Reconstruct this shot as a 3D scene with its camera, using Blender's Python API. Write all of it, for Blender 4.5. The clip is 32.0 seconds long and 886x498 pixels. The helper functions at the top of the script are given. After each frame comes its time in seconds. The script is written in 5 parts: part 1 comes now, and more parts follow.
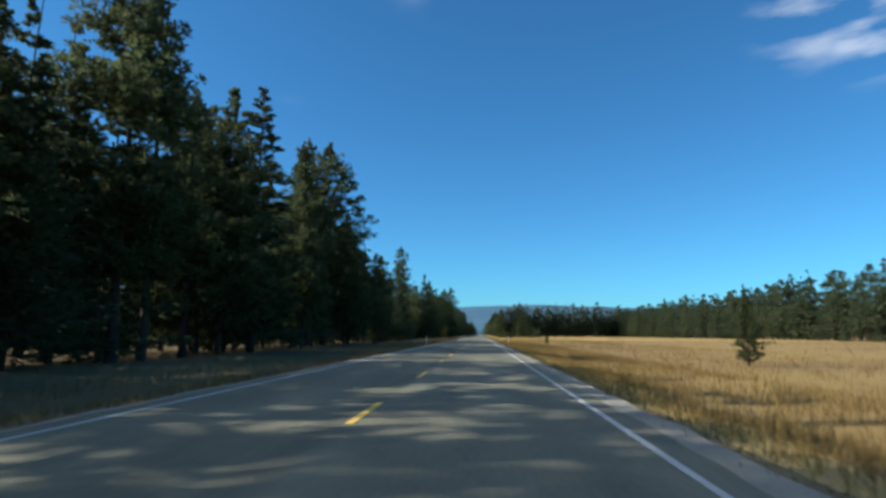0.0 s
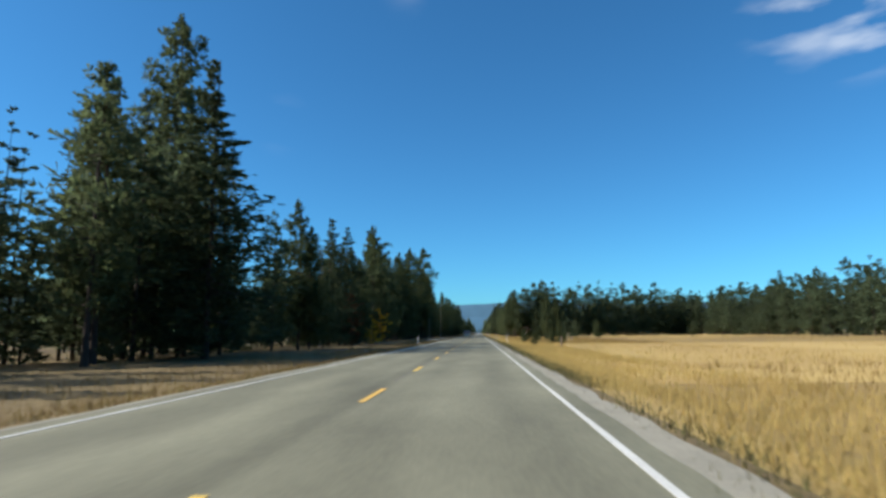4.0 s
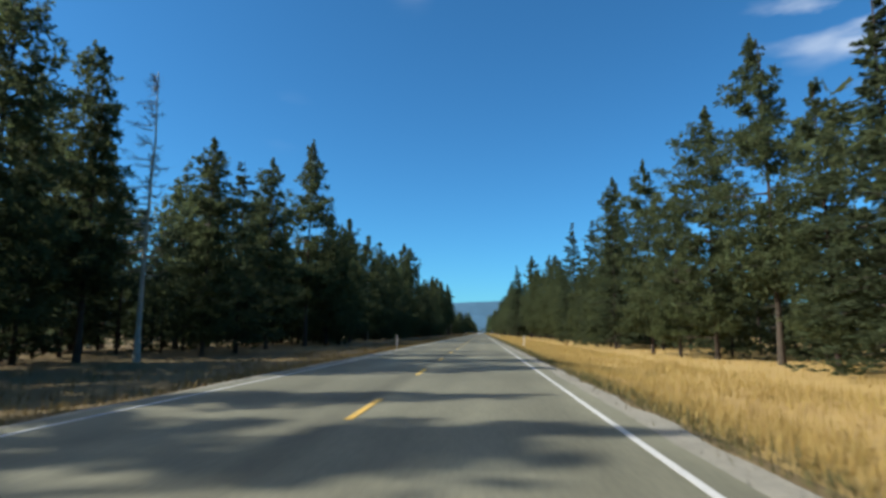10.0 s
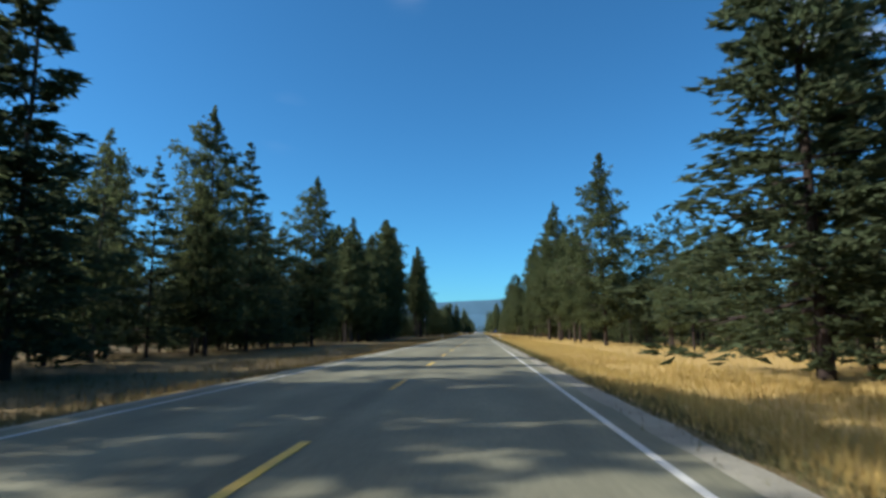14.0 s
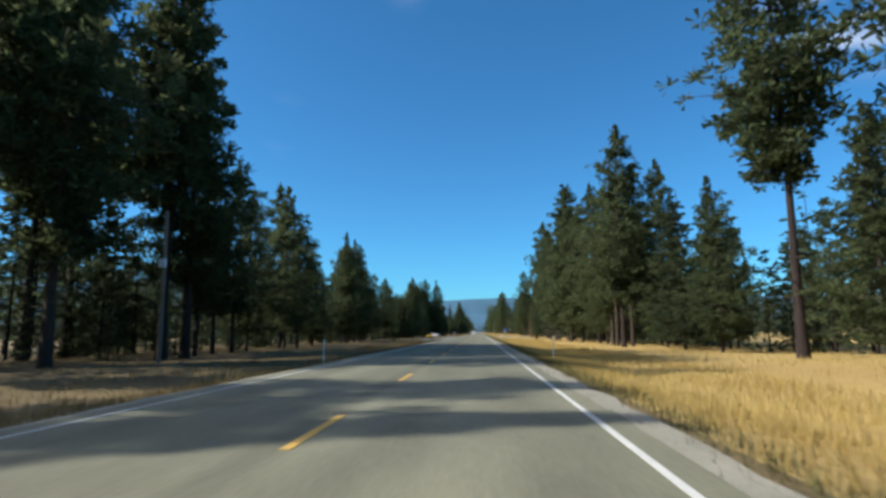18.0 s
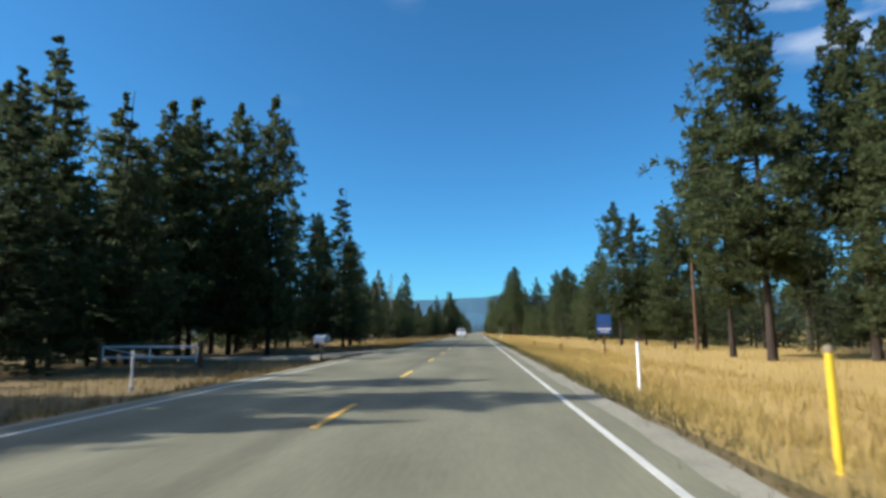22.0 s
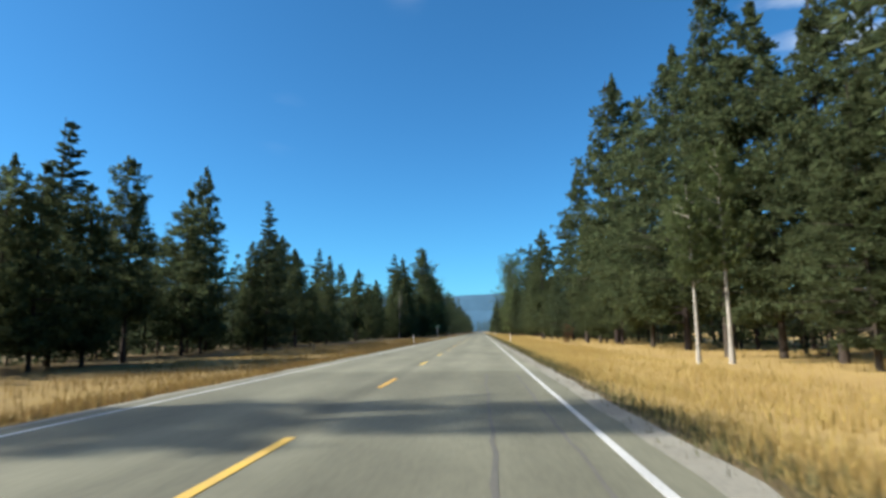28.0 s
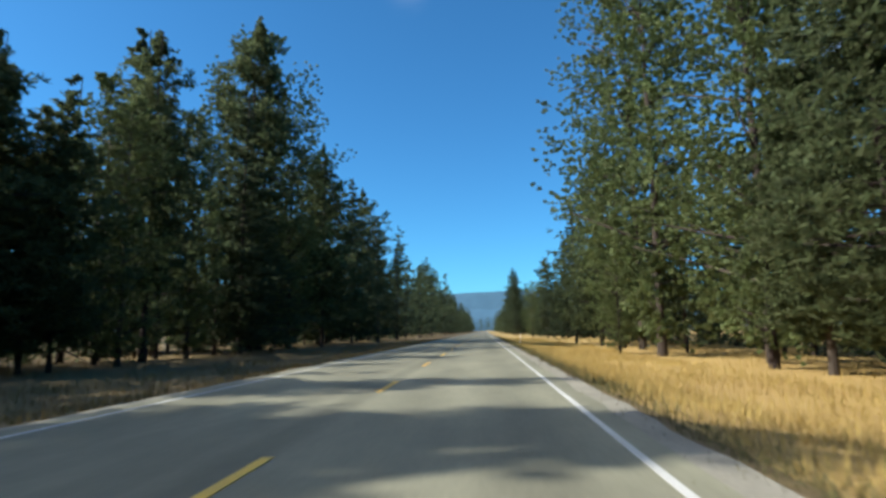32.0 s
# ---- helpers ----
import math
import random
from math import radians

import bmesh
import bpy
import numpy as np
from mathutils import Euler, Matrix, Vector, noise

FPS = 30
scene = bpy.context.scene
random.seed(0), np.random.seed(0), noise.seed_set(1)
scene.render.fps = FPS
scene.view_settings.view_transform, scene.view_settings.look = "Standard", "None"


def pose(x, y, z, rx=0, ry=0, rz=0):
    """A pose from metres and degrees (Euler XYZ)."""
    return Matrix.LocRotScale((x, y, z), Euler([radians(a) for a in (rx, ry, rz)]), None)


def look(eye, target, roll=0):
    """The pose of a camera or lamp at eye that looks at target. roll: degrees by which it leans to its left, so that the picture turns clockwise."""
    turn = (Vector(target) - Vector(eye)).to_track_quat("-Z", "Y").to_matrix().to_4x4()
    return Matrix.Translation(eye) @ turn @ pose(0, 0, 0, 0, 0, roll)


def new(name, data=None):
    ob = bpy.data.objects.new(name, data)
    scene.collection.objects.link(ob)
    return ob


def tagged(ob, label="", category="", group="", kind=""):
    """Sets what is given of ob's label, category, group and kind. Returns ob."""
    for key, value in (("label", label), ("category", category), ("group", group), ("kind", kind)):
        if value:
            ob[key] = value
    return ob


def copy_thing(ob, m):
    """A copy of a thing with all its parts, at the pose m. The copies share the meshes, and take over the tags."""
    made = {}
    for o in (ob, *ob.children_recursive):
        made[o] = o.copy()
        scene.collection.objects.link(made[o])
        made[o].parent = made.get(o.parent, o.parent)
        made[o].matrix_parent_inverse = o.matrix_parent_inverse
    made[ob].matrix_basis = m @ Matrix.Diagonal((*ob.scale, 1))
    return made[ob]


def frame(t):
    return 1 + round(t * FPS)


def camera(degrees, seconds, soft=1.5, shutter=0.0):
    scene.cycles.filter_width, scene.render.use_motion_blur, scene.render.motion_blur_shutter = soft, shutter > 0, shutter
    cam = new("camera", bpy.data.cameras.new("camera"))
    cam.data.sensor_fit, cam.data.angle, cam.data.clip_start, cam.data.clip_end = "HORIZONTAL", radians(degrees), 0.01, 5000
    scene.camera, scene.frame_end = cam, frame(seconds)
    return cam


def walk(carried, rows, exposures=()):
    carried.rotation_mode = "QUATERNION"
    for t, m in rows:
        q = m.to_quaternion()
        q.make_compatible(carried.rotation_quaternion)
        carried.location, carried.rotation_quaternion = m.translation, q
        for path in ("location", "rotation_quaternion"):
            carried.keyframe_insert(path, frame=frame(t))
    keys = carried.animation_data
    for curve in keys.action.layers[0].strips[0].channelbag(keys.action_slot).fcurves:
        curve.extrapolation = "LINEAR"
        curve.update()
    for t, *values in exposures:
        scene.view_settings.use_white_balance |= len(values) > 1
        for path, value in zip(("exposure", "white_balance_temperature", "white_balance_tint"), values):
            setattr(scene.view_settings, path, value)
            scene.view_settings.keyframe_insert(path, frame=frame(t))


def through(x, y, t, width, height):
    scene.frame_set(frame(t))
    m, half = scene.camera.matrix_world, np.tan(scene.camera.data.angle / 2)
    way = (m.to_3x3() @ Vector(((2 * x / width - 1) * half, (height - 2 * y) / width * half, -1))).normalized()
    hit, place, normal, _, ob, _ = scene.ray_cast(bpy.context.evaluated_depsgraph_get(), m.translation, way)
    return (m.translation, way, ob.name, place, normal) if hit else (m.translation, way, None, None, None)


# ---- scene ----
cam = camera(75.0, 32.0, soft=3.1, shutter=0.06)
EYE = 1.0
# seconds, metres to the side and along the road, yaw, pitch and roll in degrees
PATH = [
    (0, -0.225, 0, 3.72, 8.41, -0.22), (0.5, -0.18, 18.13, 3.72, 8.4, 0.2), (1, -0.135, 36.26, 3.72, 8.39, 0.61), (1.5, -0.06, 54.49, 3.68, 8.38, 0.42),
    (2, 0.014, 72.71, 3.72, 8.37, 0.23), (2.5, 0.031, 91.24, 3.7, 8.36, 0.29), (3, 0.048, 109.76, 3.68, 8.35, 0.35), (3.5, 0.064, 128.58, 3.65, 8.34, 0.41),
    (4, 0.081, 147.39, 3.62, 8.33, 0.47), (4.5, 0.097, 166.44, 3.6, 8.32, 0.53), (5, 0.114, 185.49, 3.6, 8.32, 0.6), (5.5, 0.05, 204.73, 3.65, 8.31, 0.34),
    (6, -0.013, 223.97, 3.6, 8.3, 0.08), (6.5, 0.109, 243.21, 3.55, 8.28, 0.18), (7, 0.232, 262.45, 3.5, 8.27, 0.29), (7.5, 0.278, 281.56, 3.55, 8.26, -0.35),
    (8, 0.27, 300.67, 3.75, 8.24, -0.06), (8.5, 0.115, 319.76, 3.8, 8.23, -0.1), (9, -0.04, 338.86, 3.8, 8.21, -0.15), (9.5, -0.094, 358.02, 3.75, 8.21, -0.2),
    (10, -0.147, 377.19, 3.85, 8.21, -0.26), (10.5, -0.159, 396.33, 3.95, 8.21, -0.06), (11, -0.17, 415.47, 3.9, 8.21, 0.14), (11.5, -0.184, 434.55, 3.75, 8.21, 0.11),
    (12, -0.197, 453.63, 3.8, 8.21, 0.09), (12.5, -0.132, 472.71, 3.7, 8.21, 0.04), (13, -0.067, 491.79, 3.8, 8.21, -0.02), (13.5, -0.076, 510.96, 3.75, 8.21, 0.1),
    (14, -0.086, 530.14, 3.7, 8.21, 0.22), (14.5, -0.096, 549.41, 3.65, 8.21, 0.35), (15, -0.105, 568.67, 3.6, 8.21, 0.47), (15.5, -0.115, 588.02, 3.55, 8.21, 0.59),
    (16, -0.124, 607.37, 3.55, 8.21, 0.71), (16.5, -0.087, 626.77, 3.55, 8.21, 0.64), (17, -0.049, 646.17, 3.55, 8.21, 0.58), (17.5, -0.025, 665.59, 3.6, 8.21, 0.49),
    (18, -0.002, 685.01, 3.65, 8.21, 0.41), (18.5, 0.025, 704.44, 3.8, 8.21, 0.27), (19, 0.051, 723.87, 3.9, 8.21, 0.14), (19.5, 0.017, 743.33, 3.95, 8.21, 0.2),
    (20, -0.017, 762.79, 4.05, 8.21, 0.26), (20.5, 0.05, 782.27, 4.05, 8.21, 0.58), (21, 0.014, 801.74, 3.8, 8.21, 0.2), (21.5, 0.033, 821.13, 3.5, 8.21, 0.3),
    (22, 0.052, 840.52, 3.45, 8.21, 0.4), (22.5, 0.105, 859.68, 3.5, 8.21, 0.38), (23, 0.168, 878.83, 3.45, 8.21, 0.35), (23.5, 0.164, 897.84, 3.5, 8.21, 0.27),
    (24, 0.161, 916.85, 3.45, 8.21, 0.19), (24.5, 0.119, 935.89, 3.45, 8.21, 0.32), (25, 0.077, 954.93, 3.55, 8.21, 0.44), (25.5, 0.094, 974.12, 3.75, 8.21, 0.48),
    (26, 0.11, 993.31, 3.74, 8.2, 0.53), (26.5, 0.127, 1012.65, 3.74, 8.19, 0.57), (27, 0.143, 1032, 3.73, 8.18, 0.61), (27.5, 0.159, 1051.5, 3.72, 8.17, 0.66),
    (28, 0.176, 1071.01, 3.78, 8.16, 0.7), (28.5, -0.009, 1090.66, 3.98, 8.15, 0.94), (29, -0.194, 1110.32, 3.92, 8.15, 1.17), (29.5, -0.215, 1130.04, 3.88, 8.14, 0.99),
    (30, -0.237, 1149.75, 3.88, 8.13, 0.81), (30.5, -0.139, 1169.46, 3.92, 8.13, 0.75), (31, -0.084, 1189.17, 3.88, 8.12, 0.04), (31.5, -0.003, 1208.88, 3.92, 8.11, 0.35),
    (32, 0.078, 1228.58, 4.03, 8.1, 0.67),
]
walk(cam, [(t, pose(x, y, EYE, 90 + pitch, roll, yaw)) for t, x, y, yaw, pitch, roll in PATH],
     exposures=[(0, 0.60), (13, 0.64), (20, 0.70), (26, 0.74), (28.5, 0.82), (32, 0.86)])

def part(name, mesh, material, parent, label=""):
    """Link one mesh (or bmesh) as a part under a thing or a part."""
    if isinstance(mesh, bmesh.types.BMesh):
        me = bpy.data.meshes.new(name)
        mesh.to_mesh(me)
        mesh.free()
        mesh = me
    if material and not mesh.materials:
        mesh.materials.append(material)
    ob = new(name, mesh)
    ob.parent = parent
    return tagged(ob, label)


def thing(name, label, category, group="", m=None, kind=""):
    ob = tagged(new(name), label, category, group, kind)
    ob.empty_display_size = 0.2
    if m is not None:
        ob.matrix_basis = m
    return ob


def piece(name, mesh, material, label, category="", kind="", group=""):
    """One top-level object made of one mesh."""
    ob = part(name, mesh, material, None)
    return tagged(ob, label, category, group, kind)


def mesh_of(name, verts, faces):
    me = bpy.data.meshes.new(name)
    me.from_pydata([tuple(v) for v in verts], [], [tuple(f) for f in faces])
    me.update()
    return me


def tri_mesh(name, v):
    """A mesh of loose triangles from an array of shape (n, 3, 3)."""
    n = len(v)
    me = bpy.data.meshes.new(name)
    me.vertices.add(3 * n)
    me.vertices.foreach_set("co", np.ascontiguousarray(v, dtype=np.float32).ravel())
    me.loops.add(3 * n)
    me.loops.foreach_set("vertex_index", np.arange(3 * n, dtype=np.int32))
    me.polygons.add(n)
    me.polygons.foreach_set("loop_start", np.arange(0, 3 * n, 3, dtype=np.int32))
    me.update(calc_edges=True)
    return me


def box(bm, x0, x1, y0, y1, z0, z1, bevel=0.0, m=None):
    """A box with bevelled edges, added to bm."""
    made = bmesh.ops.create_cube(bm, size=1)["verts"]
    bmesh.ops.transform(bm, verts=made, matrix=Matrix.LocRotScale(((x0 + x1) / 2, (y0 + y1) / 2, (z0 + z1) / 2), None, (x1 - x0, y1 - y0, z1 - z0)))
    if bevel:
        edges = list({e for v in made for e in v.link_edges})
        made = [v for v in bmesh.ops.bevel(bm, geom=edges, offset=bevel, segments=2, affect="EDGES", profile=0.6)["verts"]] or made
    if m is not None:
        bmesh.ops.transform(bm, verts=list({v for v in made if v.is_valid}), matrix=m)
    return bm


def rod(bm, a, b, r0, r1=None, sides=8):
    """A tapered round bar from a to b."""
    a, b = Vector(a), Vector(b)
    made = bmesh.ops.create_cone(bm, cap_ends=True, segments=sides, radius1=r0, radius2=r0 if r1 is None else r1, depth=(b - a).length)["verts"]
    bmesh.ops.transform(bm, verts=made, matrix=Matrix.Translation((a + b) / 2) @ (b - a).to_track_quat("Z", "Y").to_matrix().to_4x4())
    return bm


def boxed(*args, **kw):
    return box(bmesh.new(), *args, **kw)


def rodded(*args, **kw):
    return rod(bmesh.new(), *args, **kw)


# ---- world, sun and sky ----
SUN_ELEVATION, SUN_AZIMUTH = radians(37), radians(-103)  # azimuth from +y towards +x: the sun stands over the left-hand forest


def build_sky():
    w = bpy.data.worlds.new("sky")
    w.use_nodes = True
    scene.world = w
    nt = w.node_tree
    nt.nodes.clear()
    out, bg = nt.nodes.new("ShaderNodeOutputWorld"), nt.nodes.new("ShaderNodeBackground")
    sky = nt.nodes.new("ShaderNodeTexSky")
    sky.sky_type, sky.sun_disc = "NISHITA", False
    sky.sun_elevation, sky.sun_rotation = SUN_ELEVATION, SUN_AZIMUTH
    sky.altitude, sky.air_density, sky.dust_density, sky.ozone_density = 1000, 1.0, 1.0, 3.0
    tint = nt.nodes.new("ShaderNodeMixRGB")
    tint.blend_type, tint.inputs[0].default_value = "MULTIPLY", 1.0
    # wispy cirrus, high up ahead
    co, mp, n1, n2 = (nt.nodes.new("ShaderNode" + k) for k in ("TexCoord", "Mapping", "TexNoise", "TexNoise"))
    mp.inputs["Rotation"].default_value, mp.inputs["Scale"].default_value = (0.1, -0.45, 0.2), (3.2, 3.2, 11.0)
    n1.inputs["Scale"].default_value, n1.inputs["Detail"].default_value = 2.6, 9.0
    n2.inputs["Scale"].default_value, n2.inputs["Detail"].default_value = 1.3, 2.0
    nt.links.new(co.outputs["Generated"], mp.inputs["Vector"])
    nt.links.new(mp.outputs["Vector"], n1.inputs["Vector"])
    nt.links.new(mp.outputs["Vector"], n2.inputs["Vector"])

    def spot(x, z, r0, r1):
        """A soft patch of sky round the direction (x, 1, z)."""
        d = nt.nodes.new("ShaderNodeVectorMath")
        d.operation = "DISTANCE"
        d.inputs[1].default_value = Vector((x, 1, z)).normalized()
        nt.links.new(co.outputs["Generated"], d.inputs[0])
        r = nt.nodes.new("ShaderNodeMapRange")
        r.interpolation_type = "SMOOTHSTEP"
        r.inputs[1].default_value, r.inputs[2].default_value = r1, r0
        nt.links.new(d.outputs["Value"], r.inputs[0])
        return r.outputs[0]

    def maths(op, a, b):
        m = nt.nodes.new("ShaderNodeMath")
        m.operation = op
        for k, v in enumerate((a, b)):
            if isinstance(v, (int, float)):
                m.inputs[k].default_value = v
            else:
                nt.links.new(v, m.inputs[k])
        return m.outputs[0]

    # the sky pales towards the sun, all round it
    near_sun, glow, hue = nt.nodes.new("ShaderNodeVectorMath"), nt.nodes.new("ShaderNodeMapRange"), nt.nodes.new("ShaderNodeMixRGB")
    near_sun.operation, glow.interpolation_type = "DOT_PRODUCT", "SMOOTHSTEP"
    near_sun.inputs[1].default_value = (math.sin(SUN_AZIMUTH) * math.cos(SUN_ELEVATION), math.cos(SUN_AZIMUTH) * math.cos(SUN_ELEVATION), math.sin(SUN_ELEVATION))
    glow.inputs[1].default_value, glow.inputs[2].default_value = 0.66, 1.0
    hue.inputs[1].default_value, hue.inputs[2].default_value = (*SKY_TINT, 1), (6.2, 4.9, 3.7, 1)
    nt.links.new(co.outputs["Generated"], near_sun.inputs[0])
    nt.links.new(near_sun.outputs["Value"], glow.inputs[0])
    nt.links.new(glow.outputs[0], hue.inputs[0])
    nt.links.new(hue.outputs[0], tint.inputs[2])
    wisp = nt.nodes.new("ShaderNodeMapRange")
    wisp.inputs[1].default_value, wisp.inputs[2].default_value = 0.50, 0.70
    nt.links.new(maths("ADD", maths("MULTIPLY", n1.outputs[0], 0.6), maths("MULTIPLY", n2.outputs[0], 0.4)), wisp.inputs[0])
    band = maths("MAXIMUM", maths("MAXIMUM", spot(0.61, 0.585, 0.0, 0.12), spot(0.69, 0.535, 0.0, 0.09)),
                 maths("MULTIPLY", maths("MAXIMUM", spot(-0.13, 0.655, 0.0, 0.06), spot(-0.36, 0.385, 0.0, 0.06)), 0.14))
    cover = maths("MULTIPLY", maths("ADD", maths("MULTIPLY", wisp.outputs[0], 0.75), 0.0), band)
    mix = nt.nodes.new("ShaderNodeMixRGB")
    mix.inputs[2].default_value = (7.5, 8.0, 8.6, 1)
    nt.links.new(sky.outputs[0], tint.inputs[1])
    nt.links.new(maths("MINIMUM", cover, 0.85), mix.inputs[0])
    nt.links.new(tint.outputs[0], mix.inputs[1])
    nt.links.new(mix.outputs[0], bg.inputs[0])
    bg.inputs[1].default_value = SKY_STRENGTH
    nt.links.new(bg.outputs[0], out.inputs[0])


SKY_TINT, SKY_STRENGTH, SUN_STRENGTH = (0.365, 0.94, 1.23), 0.086, 4.3
build_sky()
sun = new("sun", bpy.data.lights.new("sun", "SUN"))
sun.data.energy, sun.data.angle, sun.data.color = SUN_STRENGTH, radians(0.55), (1.0, 0.98, 0.93)
sun_from = Vector((math.sin(SUN_AZIMUTH) * math.cos(SUN_ELEVATION), math.cos(SUN_AZIMUTH) * math.cos(SUN_ELEVATION), math.sin(SUN_ELEVATION)))
sun.matrix_basis = look(sun_from * 50, (0, 0, 0))


# ---- materials ----
def surface(name, base, rough=0.8, metal=0.0, dark=0.6, scale=3.0, fine=40.0, bump=0.2, vary=0.0, island=False, spec=0.3, stretch=(1, 1, 1), through=0.0, depth=0.02, low=None):
    """A worn surface: its base colour broken up by coarse stains and by grain, with fine relief. low: the stains' own colour. vary: change from one thing to the next."""
    m = bpy.data.materials.new(name)
    m.use_nodes = True
    nt = m.node_tree
    b = nt.nodes["Principled BSDF"]
    b.inputs["Roughness"].default_value, b.inputs["Metallic"].default_value, b.inputs["Specular IOR Level"].default_value = rough, metal, spec
    co, mp = nt.nodes.new("ShaderNodeTexCoord"), nt.nodes.new("ShaderNodeMapping")
    mp.inputs["Scale"].default_value = stretch
    nt.links.new(co.outputs["Object"], mp.inputs["Vector"])
    big, small = nt.nodes.new("ShaderNodeTexNoise"), nt.nodes.new("ShaderNodeTexNoise")
    big.inputs["Scale"].default_value, big.inputs["Detail"].default_value = scale, 5
    small.inputs["Scale"].default_value, small.inputs["Detail"].default_value = fine, 6
    for n in (big, small):
        nt.links.new(mp.outputs["Vector"], n.inputs["Vector"])
    ramp = nt.nodes.new("ShaderNodeValToRGB")
    ramp.color_ramp.elements[0].position, ramp.color_ramp.elements[1].position = 0.3, 0.7
    ramp.color_ramp.elements[0].color = (*(low or [c * dark for c in base]), 1)
    ramp.color_ramp.elements[1].color = (*base, 1)
    add = nt.nodes.new("ShaderNodeMath")
    add.operation = "MULTIPLY_ADD"
    add.inputs[1].default_value = 0.45
    half = nt.nodes.new("ShaderNodeMath")
    half.operation = "MULTIPLY"
    half.inputs[1].default_value = 0.55
    nt.links.new(big.outputs[0], half.inputs[0])
    nt.links.new(small.outputs[0], add.inputs[0])
    nt.links.new(half.outputs[0], add.inputs[2])
    nt.links.new(add.outputs[0], ramp.inputs[0])
    colour = ramp.outputs[0]
    if vary:
        info = nt.nodes.new("ShaderNodeNewGeometry" if island else "ShaderNodeObjectInfo")
        hsv, rng = nt.nodes.new("ShaderNodeHueSaturation"), nt.nodes.new("ShaderNodeMapRange")
        rng.inputs[3].default_value, rng.inputs[4].default_value = 1 - vary, 1 + vary
        nt.links.new(info.outputs["Random Per Island" if island else "Random"], rng.inputs[0])
        nt.links.new(rng.outputs[0], hsv.inputs["Value"])
        hue = nt.nodes.new("ShaderNodeMapRange")
        hue.inputs[3].default_value, hue.inputs[4].default_value = 0.5 - vary * 0.07, 0.5 + vary * 0.07
        nt.links.new(info.outputs["Random Per Island" if island else "Random"], hue.inputs[0])
        nt.links.new(hue.outputs[0], hsv.inputs["Hue"])
        nt.links.new(colour, hsv.inputs["Color"])
        colour = hsv.outputs[0]
    nt.links.new(colour, b.inputs["Base Color"])
    if bump:
        bp = nt.nodes.new("ShaderNodeBump")
        bp.inputs["Strength"].default_value, bp.inputs["Distance"].default_value = bump, depth
        nt.links.new(small.outputs[0], bp.inputs["Height"])
        nt.links.new(bp.outputs[0], b.inputs["Normal"])
    if through:
        tr, ms = nt.nodes.new("ShaderNodeBsdfTranslucent"), nt.nodes.new("ShaderNodeMixShader")
        ms.inputs[0].default_value = through
        nt.links.new(colour, tr.inputs[0])
        nt.links.new(b.outputs[0], ms.inputs[1])
        nt.links.new(tr.outputs[0], ms.inputs[2])
        nt.links.new(ms.outputs[0], nt.nodes["Material Output"].inputs[0])
    return m


def worn_road(m):
    """Darker wheel tracks along both lanes, and large patches of older and newer surface."""
    nt = m.node_tree
    b = nt.nodes["Principled BSDF"]
    old = b.inputs["Base Color"].links[0].from_socket
    co, sep, wave, patch, mp = (nt.nodes.new("ShaderNode" + k) for k in ("TexCoord", "SeparateXYZ", "Math", "TexNoise", "Mapping"))
    phase, track, mottle, both, mul = (nt.nodes.new("ShaderNode" + k) for k in ("Math", "MapRange", "MapRange", "Math", "MixRGB"))
    nt.links.new(co.outputs["Object"], sep.inputs[0])
    phase.operation, phase.inputs[1].default_value, phase.inputs[2].default_value = "MULTIPLY_ADD", 2 * math.pi / 1.5, -0.55 * 2 * math.pi / 1.5
    nt.links.new(sep.outputs[0], phase.inputs[0])
    wave.operation = "COSINE"
    nt.links.new(phase.outputs[0], wave.inputs[0])
    track.inputs[1].default_value, track.inputs[2].default_value, track.inputs[3].default_value, track.inputs[4].default_value = -1, 1, 1.06, 0.92
    nt.links.new(wave.outputs[0], track.inputs[0])
    mp.inputs["Scale"].default_value = (0.9, 0.22, 1)
    nt.links.new(co.outputs["Object"], mp.inputs["Vector"])
    nt.links.new(mp.outputs["Vector"], patch.inputs["Vector"])
    patch.inputs["Scale"].default_value, patch.inputs["Detail"].default_value, patch.inputs["Roughness"].default_value = 0.9, 8.0, 0.62
    mottle.inputs[1].default_value, mottle.inputs[2].default_value, mottle.inputs[3].default_value, mottle.inputs[4].default_value = 0.34, 0.66, 0.78, 1.16
    nt.links.new(patch.outputs[0], mottle.inputs[0])
    both.operation = "MULTIPLY"
    # oil and dirt gathered along the joint between the lanes
    away, joint, stain = (nt.nodes.new("ShaderNode" + k) for k in ("Math", "Math", "MapRange"))
    away.operation, away.inputs[1].default_value = "ADD", 1.86
    nt.links.new(sep.outputs[0], away.inputs[0])
    joint.operation = "ABSOLUTE"
    nt.links.new(away.outputs[0], joint.inputs[0])
    stain.interpolation_type = "SMOOTHSTEP"
    stain.inputs[1].default_value, stain.inputs[2].default_value, stain.inputs[3].default_value, stain.inputs[4].default_value = 0.05, 0.34, 0.74, 1.0
    nt.links.new(joint.outputs[0], stain.inputs[0])
    soiled = nt.nodes.new("ShaderNodeMath")
    soiled.operation = "MULTIPLY"
    nt.links.new(track.outputs[0], soiled.inputs[0])
    nt.links.new(stain.outputs[0], soiled.inputs[1])
    nt.links.new(soiled.outputs[0], both.inputs[0])
    nt.links.new(mottle.outputs[0], both.inputs[1])
    mul.blend_type, mul.inputs[0].default_value = "MULTIPLY", 1.0
    nt.links.new(old, mul.inputs[1])
    nt.links.new(both.outputs[0], mul.inputs[2])
    nt.links.new(mul.outputs[0], b.inputs["Base Color"])


